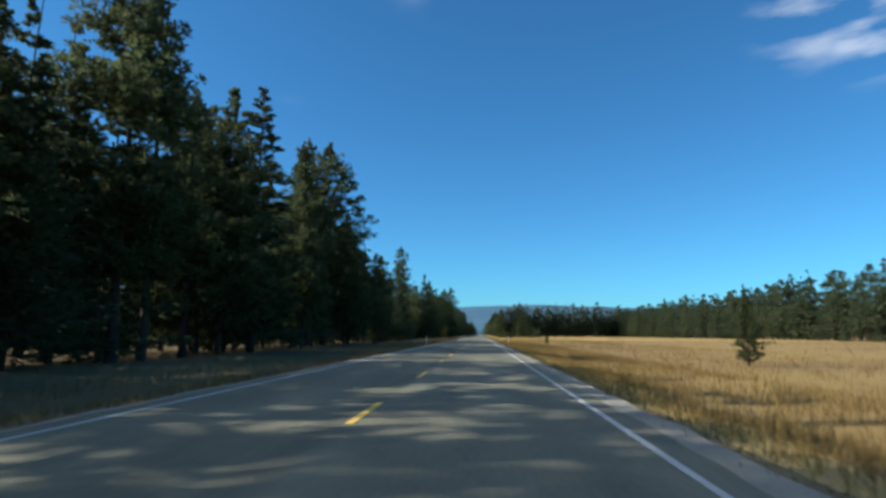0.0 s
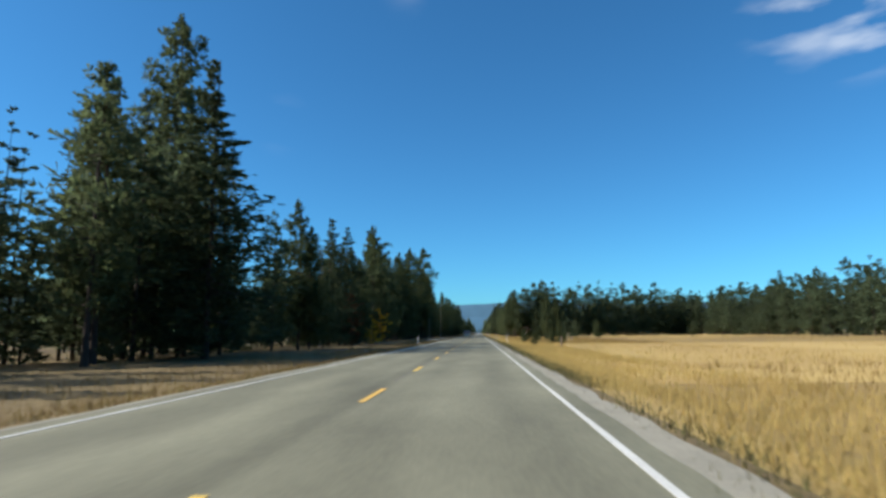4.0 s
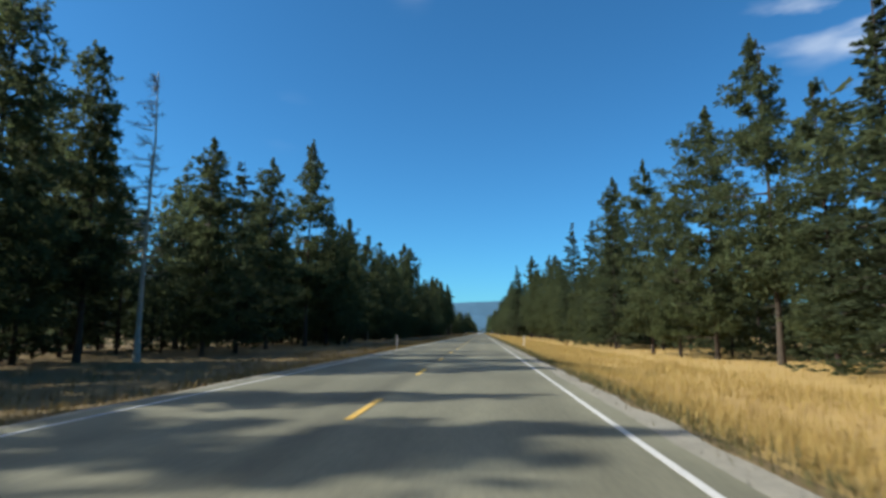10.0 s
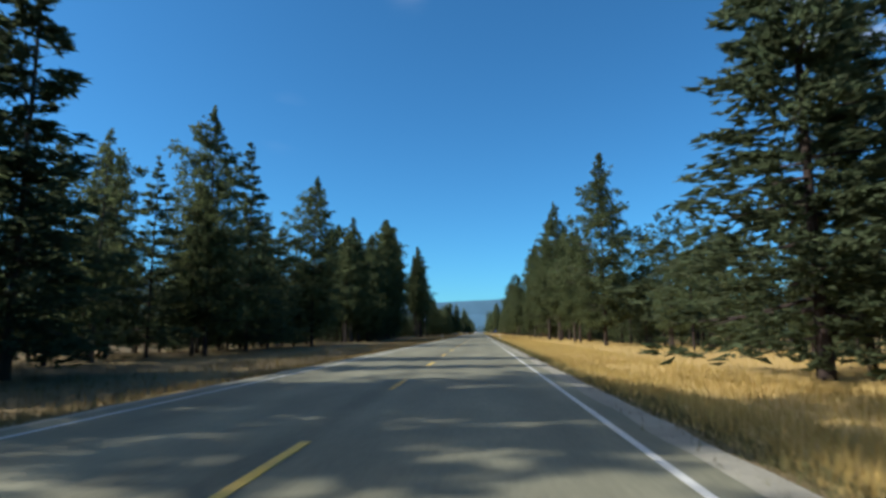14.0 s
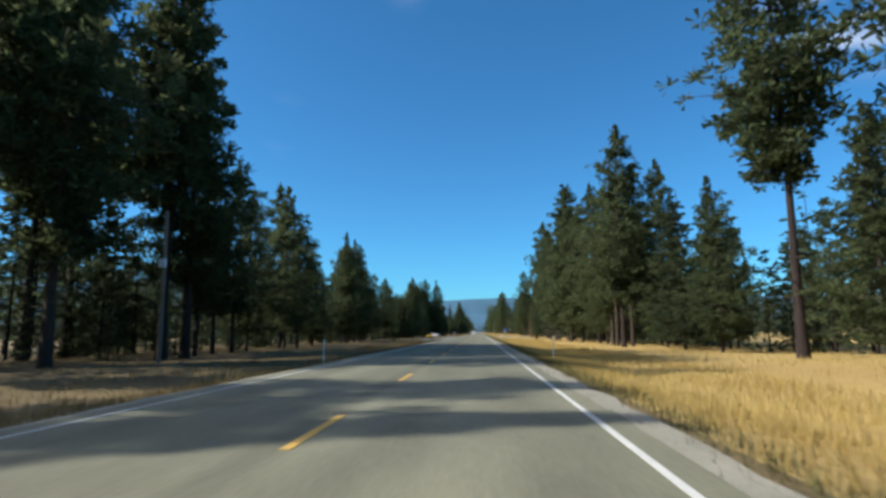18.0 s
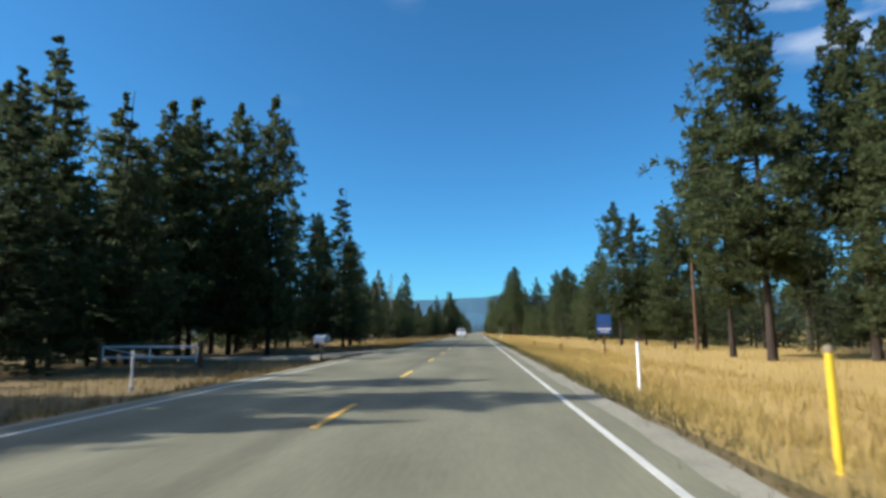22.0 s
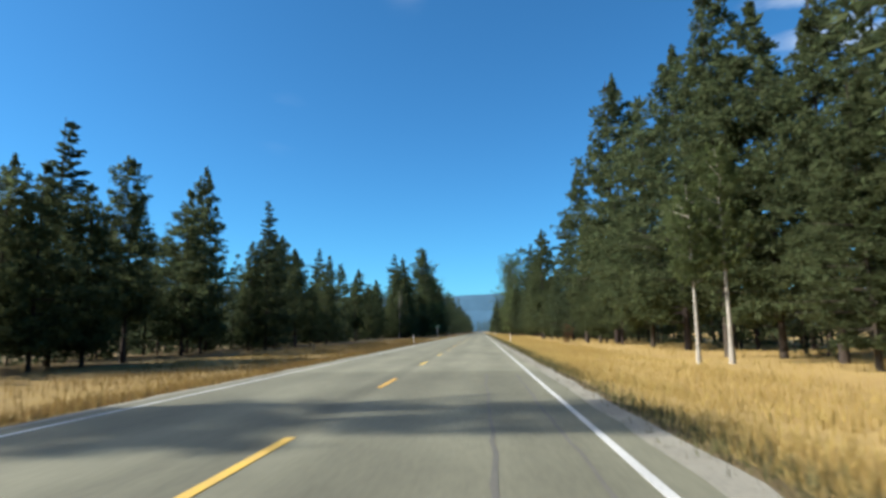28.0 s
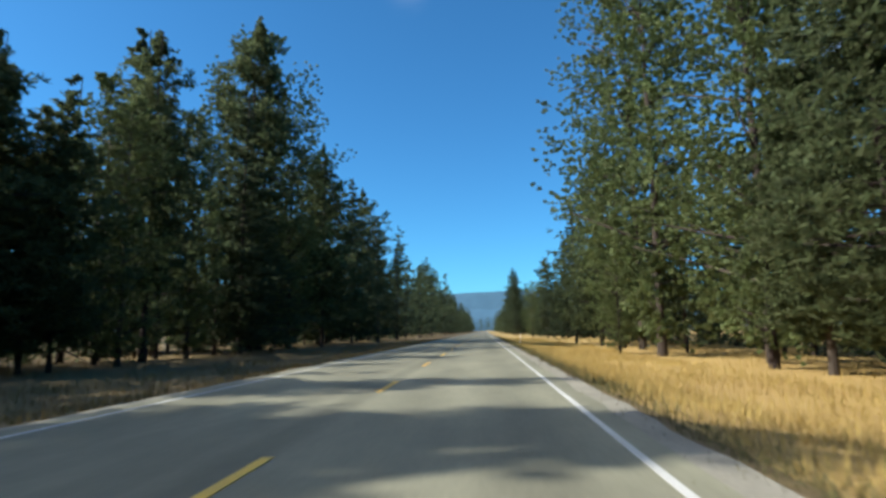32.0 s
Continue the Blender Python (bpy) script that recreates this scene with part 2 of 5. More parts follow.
M = {
    "asphalt": surface("asphalt", (0.186, 0.178, 0.117), 0.85, dark=0.70, scale=0.5, fine=22, bump=0.12, spec=0.25, stretch=(1, 0.16, 1)),
    "pale_asphalt": surface("pale_asphalt", (0.216, 0.207, 0.138), 0.85, dark=0.82, scale=0.5, fine=22, bump=0.12, spec=0.25, stretch=(1, 0.16, 1)),
    "gravel": surface("gravel", (0.31, 0.285, 0.215), 0.95, dark=0.55, scale=1.2, fine=26, bump=0.5),
    "white_paint": surface("white_paint", (0.60, 0.59, 0.53), 0.7, low=(0.35, 0.345, 0.31), scale=0.9, fine=25, bump=0.1),
    "yellow_paint": surface("yellow_paint", (0.74, 0.45, 0.06), 0.7, low=(0.42, 0.28, 0.09), scale=2.2, fine=25, bump=0.1, vary=0.12),
    "tar": surface("tar", (0.085, 0.08, 0.068), 0.75, dark=0.7, scale=3, fine=30, bump=0.1),
    "old_tar": surface("weathered_tar", (0.135, 0.125, 0.098), 0.8, dark=0.75, scale=3, fine=30, bump=0.1),
    # brown turf, darkened further to stand in for tree shade on the right
    "russet": surface("russet_shade_turf", (0.30, 0.205, 0.058), 0.95, low=(0.14, 0.082, 0.032), scale=0.05, fine=2.0, bump=0.3, depth=0.04),
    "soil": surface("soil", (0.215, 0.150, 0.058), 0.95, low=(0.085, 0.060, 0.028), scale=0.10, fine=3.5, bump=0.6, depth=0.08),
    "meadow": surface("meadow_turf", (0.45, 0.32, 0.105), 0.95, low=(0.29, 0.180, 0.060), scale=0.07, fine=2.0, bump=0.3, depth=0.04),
    "grass": surface("dry_grass", (0.53, 0.400, 0.138), 0.8, low=(0.38, 0.262, 0.085), scale=0.075, fine=0.6, bump=0, vary=0.10, island=True, through=0.5),
    # brown grass, likewise darkened for tree shade along the first right verge
    "russet_shade_grass": surface("russet_shade_grass", (0.34, 0.235, 0.070), 0.85, low=(0.15, 0.088, 0.034), scale=0.06, fine=0.5, bump=0, vary=0.14, island=True, through=0.45),
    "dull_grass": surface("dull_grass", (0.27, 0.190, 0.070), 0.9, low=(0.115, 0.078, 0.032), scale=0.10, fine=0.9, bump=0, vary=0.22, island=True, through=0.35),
    "olive_grass": surface("olive_grass", (0.135, 0.122, 0.048), 0.9, dark=0.6, scale=0.2, fine=1.5, bump=0, vary=0.3, island=True, through=0.25),
    "bark": surface("bark", (0.060, 0.044, 0.034), 0.95, dark=0.45, scale=1.5, fine=9, bump=0.8, stretch=(1, 1, 0.25), vary=0.35, depth=0.05),
    "pale_bark": surface("pale_bark", (0.48, 0.44, 0.36), 0.9, dark=0.4, scale=2.5, fine=9, bump=0.4, vary=0.2),
    "needles": surface("pine_needles", (0.098, 0.120, 0.052), 0.75, dark=0.66, scale=0.30, fine=1.6, bump=0, vary=0.26, island=True, through=0.54, spec=0.12),
    "fir": surface("fir_needles", (0.088, 0.112, 0.056), 0.75, dark=0.66, scale=0.30, fine=1.6, bump=0, vary=0.26, island=True, through=0.54, spec=0.12),
    "leaves": surface("broad_leaves", (0.175, 0.215, 0.078), 0.65, dark=0.6, scale=0.5, fine=2.0, bump=0, vary=0.35, island=True, through=0.35, spec=0.3),
    "gold": surface("gold_leaves", (0.74, 0.44, 0.03), 0.7, dark=0.65, scale=0.6, fine=2.0, bump=0, vary=0.25, island=True, through=0.35),
    "rust": surface("rust_leaves", (0.20, 0.10, 0.045), 0.8, dark=0.6, scale=0.6, fine=2.0, bump=0, vary=0.12, island=True, through=0.5),
    "twigs": surface("dead_twigs", (0.20, 0.17, 0.13), 0.95, dark=0.6, scale=0.8, fine=3.0, bump=0, vary=0.3, island=True),
    # the blue haze of distance is put into the ridge's colour
    "hill": surface("hazed_hill", (0.075, 0.150, 0.215), 1.0, dark=0.8, scale=0.004, fine=0.03, bump=0, spec=0.0),
    "white": surface("white_enamel", (0.85, 0.85, 0.83), 0.45, dark=0.9, scale=3, fine=20, bump=0.03, spec=0.5),
    "yellow": surface("yellow_plastic", (0.80, 0.55, 0.04), 0.5, dark=0.8, scale=3, fine=20, bump=0.05),
    "wood": surface("grey_wood", (0.30, 0.235, 0.165), 0.9, dark=0.5, scale=2, fine=14, bump=0.4, stretch=(1, 1, 0.2), vary=0.2),
    "brown_wood": surface("brown_wood", (0.17, 0.095, 0.055), 0.85, dark=0.5, scale=2, fine=14, bump=0.4, stretch=(1, 1, 0.2), vary=0.2),
    "shingle": surface("shingle", (0.20, 0.185, 0.17), 0.9, dark=0.6, scale=1.5, fine=12, bump=0.4, vary=0.2),
    "steel": surface("galvanised_steel", (0.42, 0.43, 0.44), 0.5, 0.7, dark=0.75, scale=3, fine=30, bump=0.05),
    "sign_green": surface("green_sheeting", (0.02, 0.17, 0.10), 0.45, dark=0.85, scale=2, fine=20, bump=0.0, spec=0.5),
    "sign_blue": surface("blue_sheeting", (0.012, 0.11, 0.42), 0.45, dark=0.85, scale=2, fine=20, bump=0.0, spec=0.5),
    "black": surface("black_rubber", (0.022, 0.022, 0.023), 0.7, dark=0.7, scale=4, fine=30, bump=0.1),
    "glass_dark": surface("tinted_glass", (0.02, 0.025, 0.03), 0.06, dark=0.9, scale=1, fine=5, bump=0, spec=0.8),
    "car_white": surface("white_car_paint", (0.74, 0.74, 0.73), 0.25, dark=0.92, scale=1, fine=10, bump=0, spec=0.6),
    "car_grey": surface("grey_car_paint", (0.16, 0.165, 0.175), 0.28, 0.3, dark=0.85, scale=1, fine=10, bump=0, spec=0.6),
    "chrome": surface("chrome", (0.6, 0.6, 0.6), 0.18, 1.0, dark=0.9, scale=2, fine=20, bump=0),
    "lamp": surface("headlamp_lens", (0.72, 0.74, 0.76), 0.12, dark=0.9, scale=2, fine=20, bump=0, spec=0.8),
    "red": surface("red_lens", (0.45, 0.03, 0.02), 0.3, dark=0.85, scale=2, fine=20, bump=0, spec=0.6),
}
worn_road(M["asphalt"])
worn_road(M["pale_asphalt"])

# ---- ground, road and hills ----
LEFT_LINE, CENTRE_LINE, RIGHT_LINE = -4.72, -1.70, 1.30
ROAD_LEFT, ROAD_RIGHT, Y_START, Y_END = -5.08, 1.62, -45.0, 1960.0


def ground_height(x, y):
    """The road runs on a low bank; beside it the land lies lower and gently uneven."""
    away = max(ROAD_LEFT - x, x - ROAD_RIGHT, 0.0)
    bank = -0.5 * min(max(away - 0.35, 0.0) / 3.2, 1.0) ** 0.8
    rise = min(max(away - 3, 0) / 10, 1.0) * 0.2 * noise.noise(Vector((x * 0.05, y * 0.045, 0)))
    small = min(away / 2, 1.0) * 0.06 * noise.noise(Vector((x * 0.4, y * 0.4, 3)))
    return -0.03 + (bank + rise + small if away > 0 else 0)


def build_ground():
    right = [1.7, 2.0, 2.4, 2.9, 3.5, 4.2, 5.0, 6.2, 7.6, 9.5, 12, 15, 20, 28, 40, 70, 140, 400, 1500, 4600]
    xs = [-4600, -1500, -400, -140, -70, -40, -30, -24, -19, -16, -13.5, -11.5, -10, -8.6, -7.6, -6.9, -6.3, -5.8, -5.4, -5.1, -1.7] + right
    ys = [-4600, -900, -200] + [Y_START + 2.5 * k for k in range(700)] + [1740, 1850, 2100, 2600, 3400, 4900]
    verts = [(x, y, ground_height(x, y)) for y in ys for x in xs]
    n = len(xs)
    faces = [(j * n + i, j * n + i + 1, (j + 1) * n + i + 1, (j + 1) * n + i) for j in range(len(ys) - 1) for i in range(n - 1)]
    me = mesh_of("ground", verts, faces)
    me.polygons.foreach_set("use_smooth", [True] * len(faces))
    me.materials.append(M["soil"])
    me.materials.append(M["meadow"])
    me.materials.append(M["russet"])
    # russet on the right before y 165 partly replaces missing tree shade
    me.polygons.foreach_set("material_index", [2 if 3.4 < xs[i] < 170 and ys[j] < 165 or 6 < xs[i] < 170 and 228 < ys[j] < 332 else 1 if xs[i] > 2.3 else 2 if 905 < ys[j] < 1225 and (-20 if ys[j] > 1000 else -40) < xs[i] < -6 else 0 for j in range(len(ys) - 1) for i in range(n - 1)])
    return piece("ground", me, None, "dry golden-brown meadow and forest floor", "ground", "structure")


def strip(name, x0, x1, z0, z1, mat, label, y0=Y_START, y1=Y_END, step=8.0, wobble=0.0, category="road"):
    """A long flat slab along the road with cambered, slightly ragged edges."""
    n = max(2, int((y1 - y0) / step) + 1)
    verts, faces = [], []
    for k in range(n):
        y = y0 + (y1 - y0) * k / (n - 1)
        a = x0 + wobble * noise.noise(Vector((y * 0.8, x0, 0)))
        b = x1 + wobble * (noise.noise(Vector((y * 0.8, x1, 9))) + 0.7 * noise.noise(Vector((y * 2.3, x1, 4))))
        verts += [(a, y, z0), (a, y, z1), (b, y, z1), (b, y, z0)]
        if k:
            o = 4 * (k - 1)
            faces += [(o + i, o + i + 1, o + i + 5, o + i + 4) for i in range(3)]
    return piece(name, mesh_of(name, verts, faces), mat, label, category, "structure")


build_ground()
strip("shoulder", ROAD_LEFT - 0.2, ROAD_LEFT + 0.1, -0.2, -0.012, M["gravel"], "pale gravel shoulder beside the road", step=0.7, wobble=0.16)
strip("shoulder", ROAD_RIGHT - 0.1, ROAD_RIGHT + 0.36, -0.2, -0.012, M["gravel"], "pale gravel shoulder beside the road", step=0.7, wobble=0.14)
road = strip("road", ROAD_LEFT, ROAD_RIGHT, -0.2, 0.0, M["asphalt"], "grey weathered asphalt two-lane highway", y1=1086, step=0.6, wobble=0.06)
strip("road", ROAD_LEFT, ROAD_RIGHT, -0.2, 0.0, M["pale_asphalt"], "paler resurfaced asphalt two-lane highway", y0=1086, step=0.6, wobble=0.06)
for y0, y1 in ((Y_START, 828.2), (842.6, Y_END)):
    strip("edge_line", RIGHT_LINE - 0.036, RIGHT_LINE + 0.036, 0.0, 0.005, M["white_paint"], "solid white painted edge line", y0, y1, wobble=0.012, step=2)
for y0, y1 in ((Y_START, 811.1), (822.0, Y_END)):
    strip("edge_line", LEFT_LINE - 0.036, LEFT_LINE + 0.036, 0.0, 0.005, M["white_paint"], "solid white painted edge line", y0, y1, wobble=0.012, step=2)


def hills(name, y, z_at, mat, x0, x1, step, label, deep=500):
    """A ridge as a solid slope rising away from the camera."""
    verts, faces, n = [], [], int((x1 - x0) / step) + 1
    for i in range(n):
        x = x0 + i * step
        top = z_at(x)
        verts += [(x, y - deep * 0.6, -5), (x, y - deep * 0.2, top * 0.55 + 8 * noise.noise(Vector((x * 0.01, 1, y)))), (x, y, top), (x, y + deep, -5)]
        if i:
            o = 4 * (i - 1)
            faces += [(o + j, o + j + 4, o + j + 5, o + j + 1) for j in range(3)]
    piece(name, mesh_of(name, verts, faces), mat, label, "hill", "structure")


# far ridge, its haze painted as a flat blue tone
hills("backdrop", 4500, lambda x: 216 + 190 * min(max((-1100 - x) / 1400, 0.0), 1.0) ** 0.8 + 22 * noise.noise(Vector((x * 0.0012, 0, 0))) + 9 * noise.noise(Vector((x * 0.006, 4, 0))), M["hill"], -4000, 4000, 40, "distant mountain ridge with blue haze in its colour", 300)

# ---- trees ----
SHAPES = {  # crown start, widest radius (of the height), rise of the branch, spray length and width in metres, needle material
    "pine": (0.20, 0.148, -0.02, 0.70, 0.23, "needles"),
    "bare_pine": (0.34, 0.112, -0.08, 0.70, 0.23, "needles"),
    "young_pine": (0.08, 0.185, 0.10, 0.70, 0.23, "needles"),
    "fir": (0.05, 0.180, -0.16, 0.56, 0.17, "fir"),
    "poplar": (0.04, 0.155, 0.40, 0.34, 0.27, "leaves"),
    "dead_pine": (0.28, 0.085, -0.15, 0.75, 0.05, "twigs"),
    "birch": (0.42, 0.11, 0.45, 0.34, 0.27, "leaves"),
    "golden": (0.08, 0.26, 0.35, 0.5, 0.4, "gold"),
    "rusty": (0.08, 0.24, 0.2, 0.5, 0.3, "rust"),
}
TALL = 20.0  # the height at which every tree is modelled


def reach(kind, u, wide):
    """Branch length at the fraction u of the crown, from its foot to its tip."""
    if kind == "fir":
        return wide * (1.02 - u) ** 0.85
    if kind == "bare_pine":
        return wide * min(1.0, 0.45 + 2.0 * u) * max(0.015, 1 - u ** 1.7) ** 0.85
    if kind in ("pine", "dead_pine"):
        return wide * min(1.0, 0.5 + 1.7 * u) * max(0.015, 1 - u ** 1.8) ** 0.85
    if kind == "young_pine":
        return wide * min(1.0, 0.6 + 2.2 * u) * max(0.015, 1 - u ** 1.5) ** 0.9
    return wide * (0.25 + 0.75 * math.sin(math.pi * min(1.0, 0.12 + 0.9 * u)) ** 0.7)


def branches(kind, rng, levels, per_level):
    """Start, direction, length and upward bend of every branch."""
    start, wide, droop, *_ = SHAPES[kind]
    made, lean = [], rng.uniform(-0.5, 0.5, 2)
    lumps, heavy, twist = rng.uniform(0.76, 1.22, 9), rng.uniform(0, 6.28), rng.uniform(-3, 3)
    for k in range(levels):
        u = (k + rng.uniform(0, 0.7)) / levels
        step = TALL * (0.985 - start) / levels
        r = TALL * reach(kind, u, wide) * float(np.interp(u * 8, range(9), lumps))
        n = max(3, int(per_level * (1.15 - 0.6 * u)))
        turn = rng.uniform(0, 6.28)
        if kind in ("pine", "bare_pine") and 0.06 < u < 0.9 and rng.random() < 0.14:  # a gap in the crown
            continue
        for b in range(n):
            if rng.random() < (0.30 if kind == "dead_pine" else 0.08 if kind == "fir" else 0.17):
                continue
            a = turn + 6.283 * (b + rng.uniform(-0.4, 0.4)) / n
            z = TALL * (start + (0.985 - start) * u) + step * rng.uniform(-0.45, 0.45)
            made.append((lean[0] * u * u, lean[1] * u * u, z, a, r * (1 + 0.22 * math.cos(a - heavy - twist * u)) * rng.choice((0.5, 0.75, 0.95, 1.0, 1.05, 1.3)) * rng.uniform(0.9, 1.1), droop + rng.uniform(-0.12, 0.12) + 0.45 * u ** 3))
    return np.array(made)


def crown_tris(kind, rng, br, sprays, tris, size=1.0):
    """Sprays of needles or leaves along the branches, as loose triangles."""
    _, _, _, long, broad, _ = SHAPES[kind]
    long, broad = long * size, broad * size
    n = len(br)
    u = rng.uniform(0.12, 1.02, (n, sprays)) ** 0.7
    x0, y0, z0, a, length, bend = (br[:, k][:, None] for k in range(6))
    out = np.stack([np.cos(a), np.sin(a), 0 * a], -1)
    c = np.stack([x0 + np.cos(a) * length * u, y0 + np.sin(a) * length * u, z0 + length * (bend * u + (0.16 if kind == "fir" else 0.10) * u * u)], -1)
    spread = np.clip(length * 0.16, 0.1, 0.45)[..., None] * (1.25 - 0.7 * u[..., None])
    c = c + rng.normal(0, 1, c.shape) * spread * np.array([1, 1, 0.62 if kind == "fir" else 0.85 if kind != "poplar" else 0.95])
    c = np.repeat(c.reshape(-1, 1, 3), tris, 1).reshape(-1, 3)
    way = np.repeat(np.repeat(out, sprays, 1).reshape(-1, 1, 3), tris, 1).reshape(-1, 3)
    loose = 0.55 if kind == "fir" else 1.0
    d = way * 0.75 + rng.normal(0, loose * 0.55, c.shape) * np.array([1, 1, 0.5 if kind == "fir" else 0.85]) + np.array([0, 0, 0.30 if kind != "fir" else 0.0])
    d /= np.linalg.norm(d, axis=1)[:, None]
    side = np.cross(d, rng.normal(0, 1, c.shape))
    side /= np.linalg.norm(side, axis=1)[:, None] + 1e-6
    short = np.repeat(np.repeat(np.clip(length / 1.3, 0.34, 1.0), sprays, 1).reshape(-1, 1), tris, 1).reshape(-1, 1) if kind == "fir" else 1.0
    ln = long * short * rng.uniform(0.6, 1.2, (len(c), 1))
    wd = broad * rng.uniform(0.7, 1.2, (len(c), 1))
    return np.stack([c - d * ln * 0.4 - side * wd * 0.4, c + side * wd * 0.6, c + d * ln * 0.6], 1)


def tuft_tris(kind, rng, br, tufts, blades, size=1.0):
    """Round tufts of long needles towards the ends of the branches, as loose triangles."""
    n = len(br)
    u = rng.uniform(0.22, 1.08, (n, tufts)) ** 0.85
    x0, y0, z0, a, length, bend = (br[:, k][:, None] for k in range(6))
    aside = rng.normal(0, 0.17, (n, tufts)) * length * u
    c = np.stack([x0 + np.cos(a) * length * u - np.sin(a) * aside, y0 + np.sin(a) * length * u + np.cos(a) * aside,
                  z0 + length * (bend * u + 0.14 * u * u) + rng.normal(0, 0.20, (n, tufts))], -1).reshape(-1, 1, 3)
    out = np.repeat(np.stack([np.cos(a), np.sin(a), 0 * a], -1), tufts, 1).reshape(-1, 1, 3)
    r = 0.52 * size * rng.uniform(0.65, 1.3, (n * tufts, 1, 1)) * np.repeat(np.clip(length / 1.6, 0.38, 1.0), tufts, 1).reshape(-1, 1, 1)
    d = rng.normal(0, 1, (n * tufts, blades, 3)) * np.array([1, 1, 0.72]) + 0.35 * out + np.array([0, 0, 0.42])
    d /= np.linalg.norm(d, axis=2)[..., None]
    side = np.cross(d, rng.normal(0, 1, d.shape))
    side /= np.linalg.norm(side, axis=2)[..., None] + 1e-6
    w = 0.085 * size * rng.uniform(0.6, 1.3, (n * tufts, blades, 1))
    near, far = c + d * r * rng.uniform(0.0, 0.45, w.shape), c + d * r * rng.uniform(0.8, 1.25, w.shape)
    flip = rng.random(w.shape) < 0.45
    tip, foot = np.where(flip, near, far), np.where(flip, far, near)
    return np.stack([foot - side * w, foot + side * w, tip], 2).reshape(-1, 3, 3)


def trunk_mesh(kind, rng, br):
    """A tapered, slightly bent trunk with a root flare, and the limbs that show between the foliage."""
    bm = bmesh.new()
    r0 = {"pine": 0.16, "bare_pine": 0.155, "fir": 0.14, "poplar": 0.14, "dead_pine": 0.14, "birch": 0.17}.get(kind, 0.13)
    sides, rings = 8, 9
    bend = rng.uniform(-0.12, 0.12, (rings, 2))
    loops = []
    for k in range(rings):
        u = k / (rings - 1)
        z = TALL * 0.985 * u - (0.25 if k == 0 else 0)
        r = r0 * (1 - 0.93 * u) * (1.5 if k == 0 else 1) + 0.015
        loops.append([bm.verts.new((bend[k][0] * u + r * math.cos(6.283 * s / sides), bend[k][1] * u + r * math.sin(6.283 * s / sides), z)) for s in range(sides)])
    for lo, hi in zip(loops, loops[1:]):
        for s in range(sides):
            bm.faces.new((lo[s], lo[(s + 1) % sides], hi[(s + 1) % sides], hi[s]))
    for x, y, z, a, length, rise in br[:: 1 if kind == "dead_pine" else 3]:
        tip = Vector((x + math.cos(a) * length * 0.85, y + math.sin(a) * length * 0.85, z + rise * length * 0.85))
        r = 0.035 + 0.012 * length
        foot = [bm.verts.new((x + dx * r, y + dy * r, z + dz * r)) for dx, dy, dz in ((-math.sin(a), math.cos(a), 0), (math.sin(a), -math.cos(a), 0), (0, 0, 1.6))]
        end = bm.verts.new(tip)
        for p, q in ((0, 1), (1, 2), (2, 0)):
            bm.faces.new((foot[p], foot[q], end))
    if kind in ("pine", "bare_pine", "young_pine"):  # dead stubs on the bare lower trunk
        for _ in range(9):
            a, z, ln = rng.uniform(0, 6.28), TALL * rng.uniform(0.10, SHAPES[kind][0] + 0.05), rng.uniform(0.3, 1.1)
            p = Vector((math.cos(a), math.sin(a), 0))
            v = [bm.verts.new(p * r0 * 0.6 + Vector((0, 0, z + dz)) + p.cross(Vector((0, 0, 1))) * dx) for dx, dz in ((-0.03, 0), (0.03, 0), (0, 0.06))]
            v.append(bm.verts.new(p * (r0 + ln) + Vector((0, 0, z + rng.uniform(-0.2, 0.25)))))
            for i, j in ((0, 1), (1, 2), (2, 0)):
                bm.faces.new((v[i], v[j], v[3]))
    for face in bm.faces:
        face.smooth = True
    return bm


TREE_WORDS = {
    "pine": ("ponderosa_pine", "tall ponderosa pine with a rounded dark green crown", "pine"),
    "bare_pine": ("tall_pine", "tall pine with a long bare trunk and high crown", "pine"),
    "young_pine": ("pine_tree", "dense dark green pine branching low down", "pine"),
    "fir": ("fir_tree", "narrow conical dark green fir branching to the ground", "fir"),
    "poplar": ("poplar_tree", "leafy poplar with yellowish green autumn leaves", "poplar"),
    "dead_pine": ("dead_pine", "dead grey conifer with bare thin branches", "dead tree"),
    "birch": ("birch_tree", "slender birch with a white stem and thin leaves", "birch"),
    "golden": ("aspen_tree", "small aspen with bright golden autumn leaves", "aspen"),
    "rusty": ("shrub", "rust-brown shrub with dry autumn leaves", "shrub"),
}
models, planted, at_edge = {}, {}, []
tree_rng = np.random.default_rng(11)


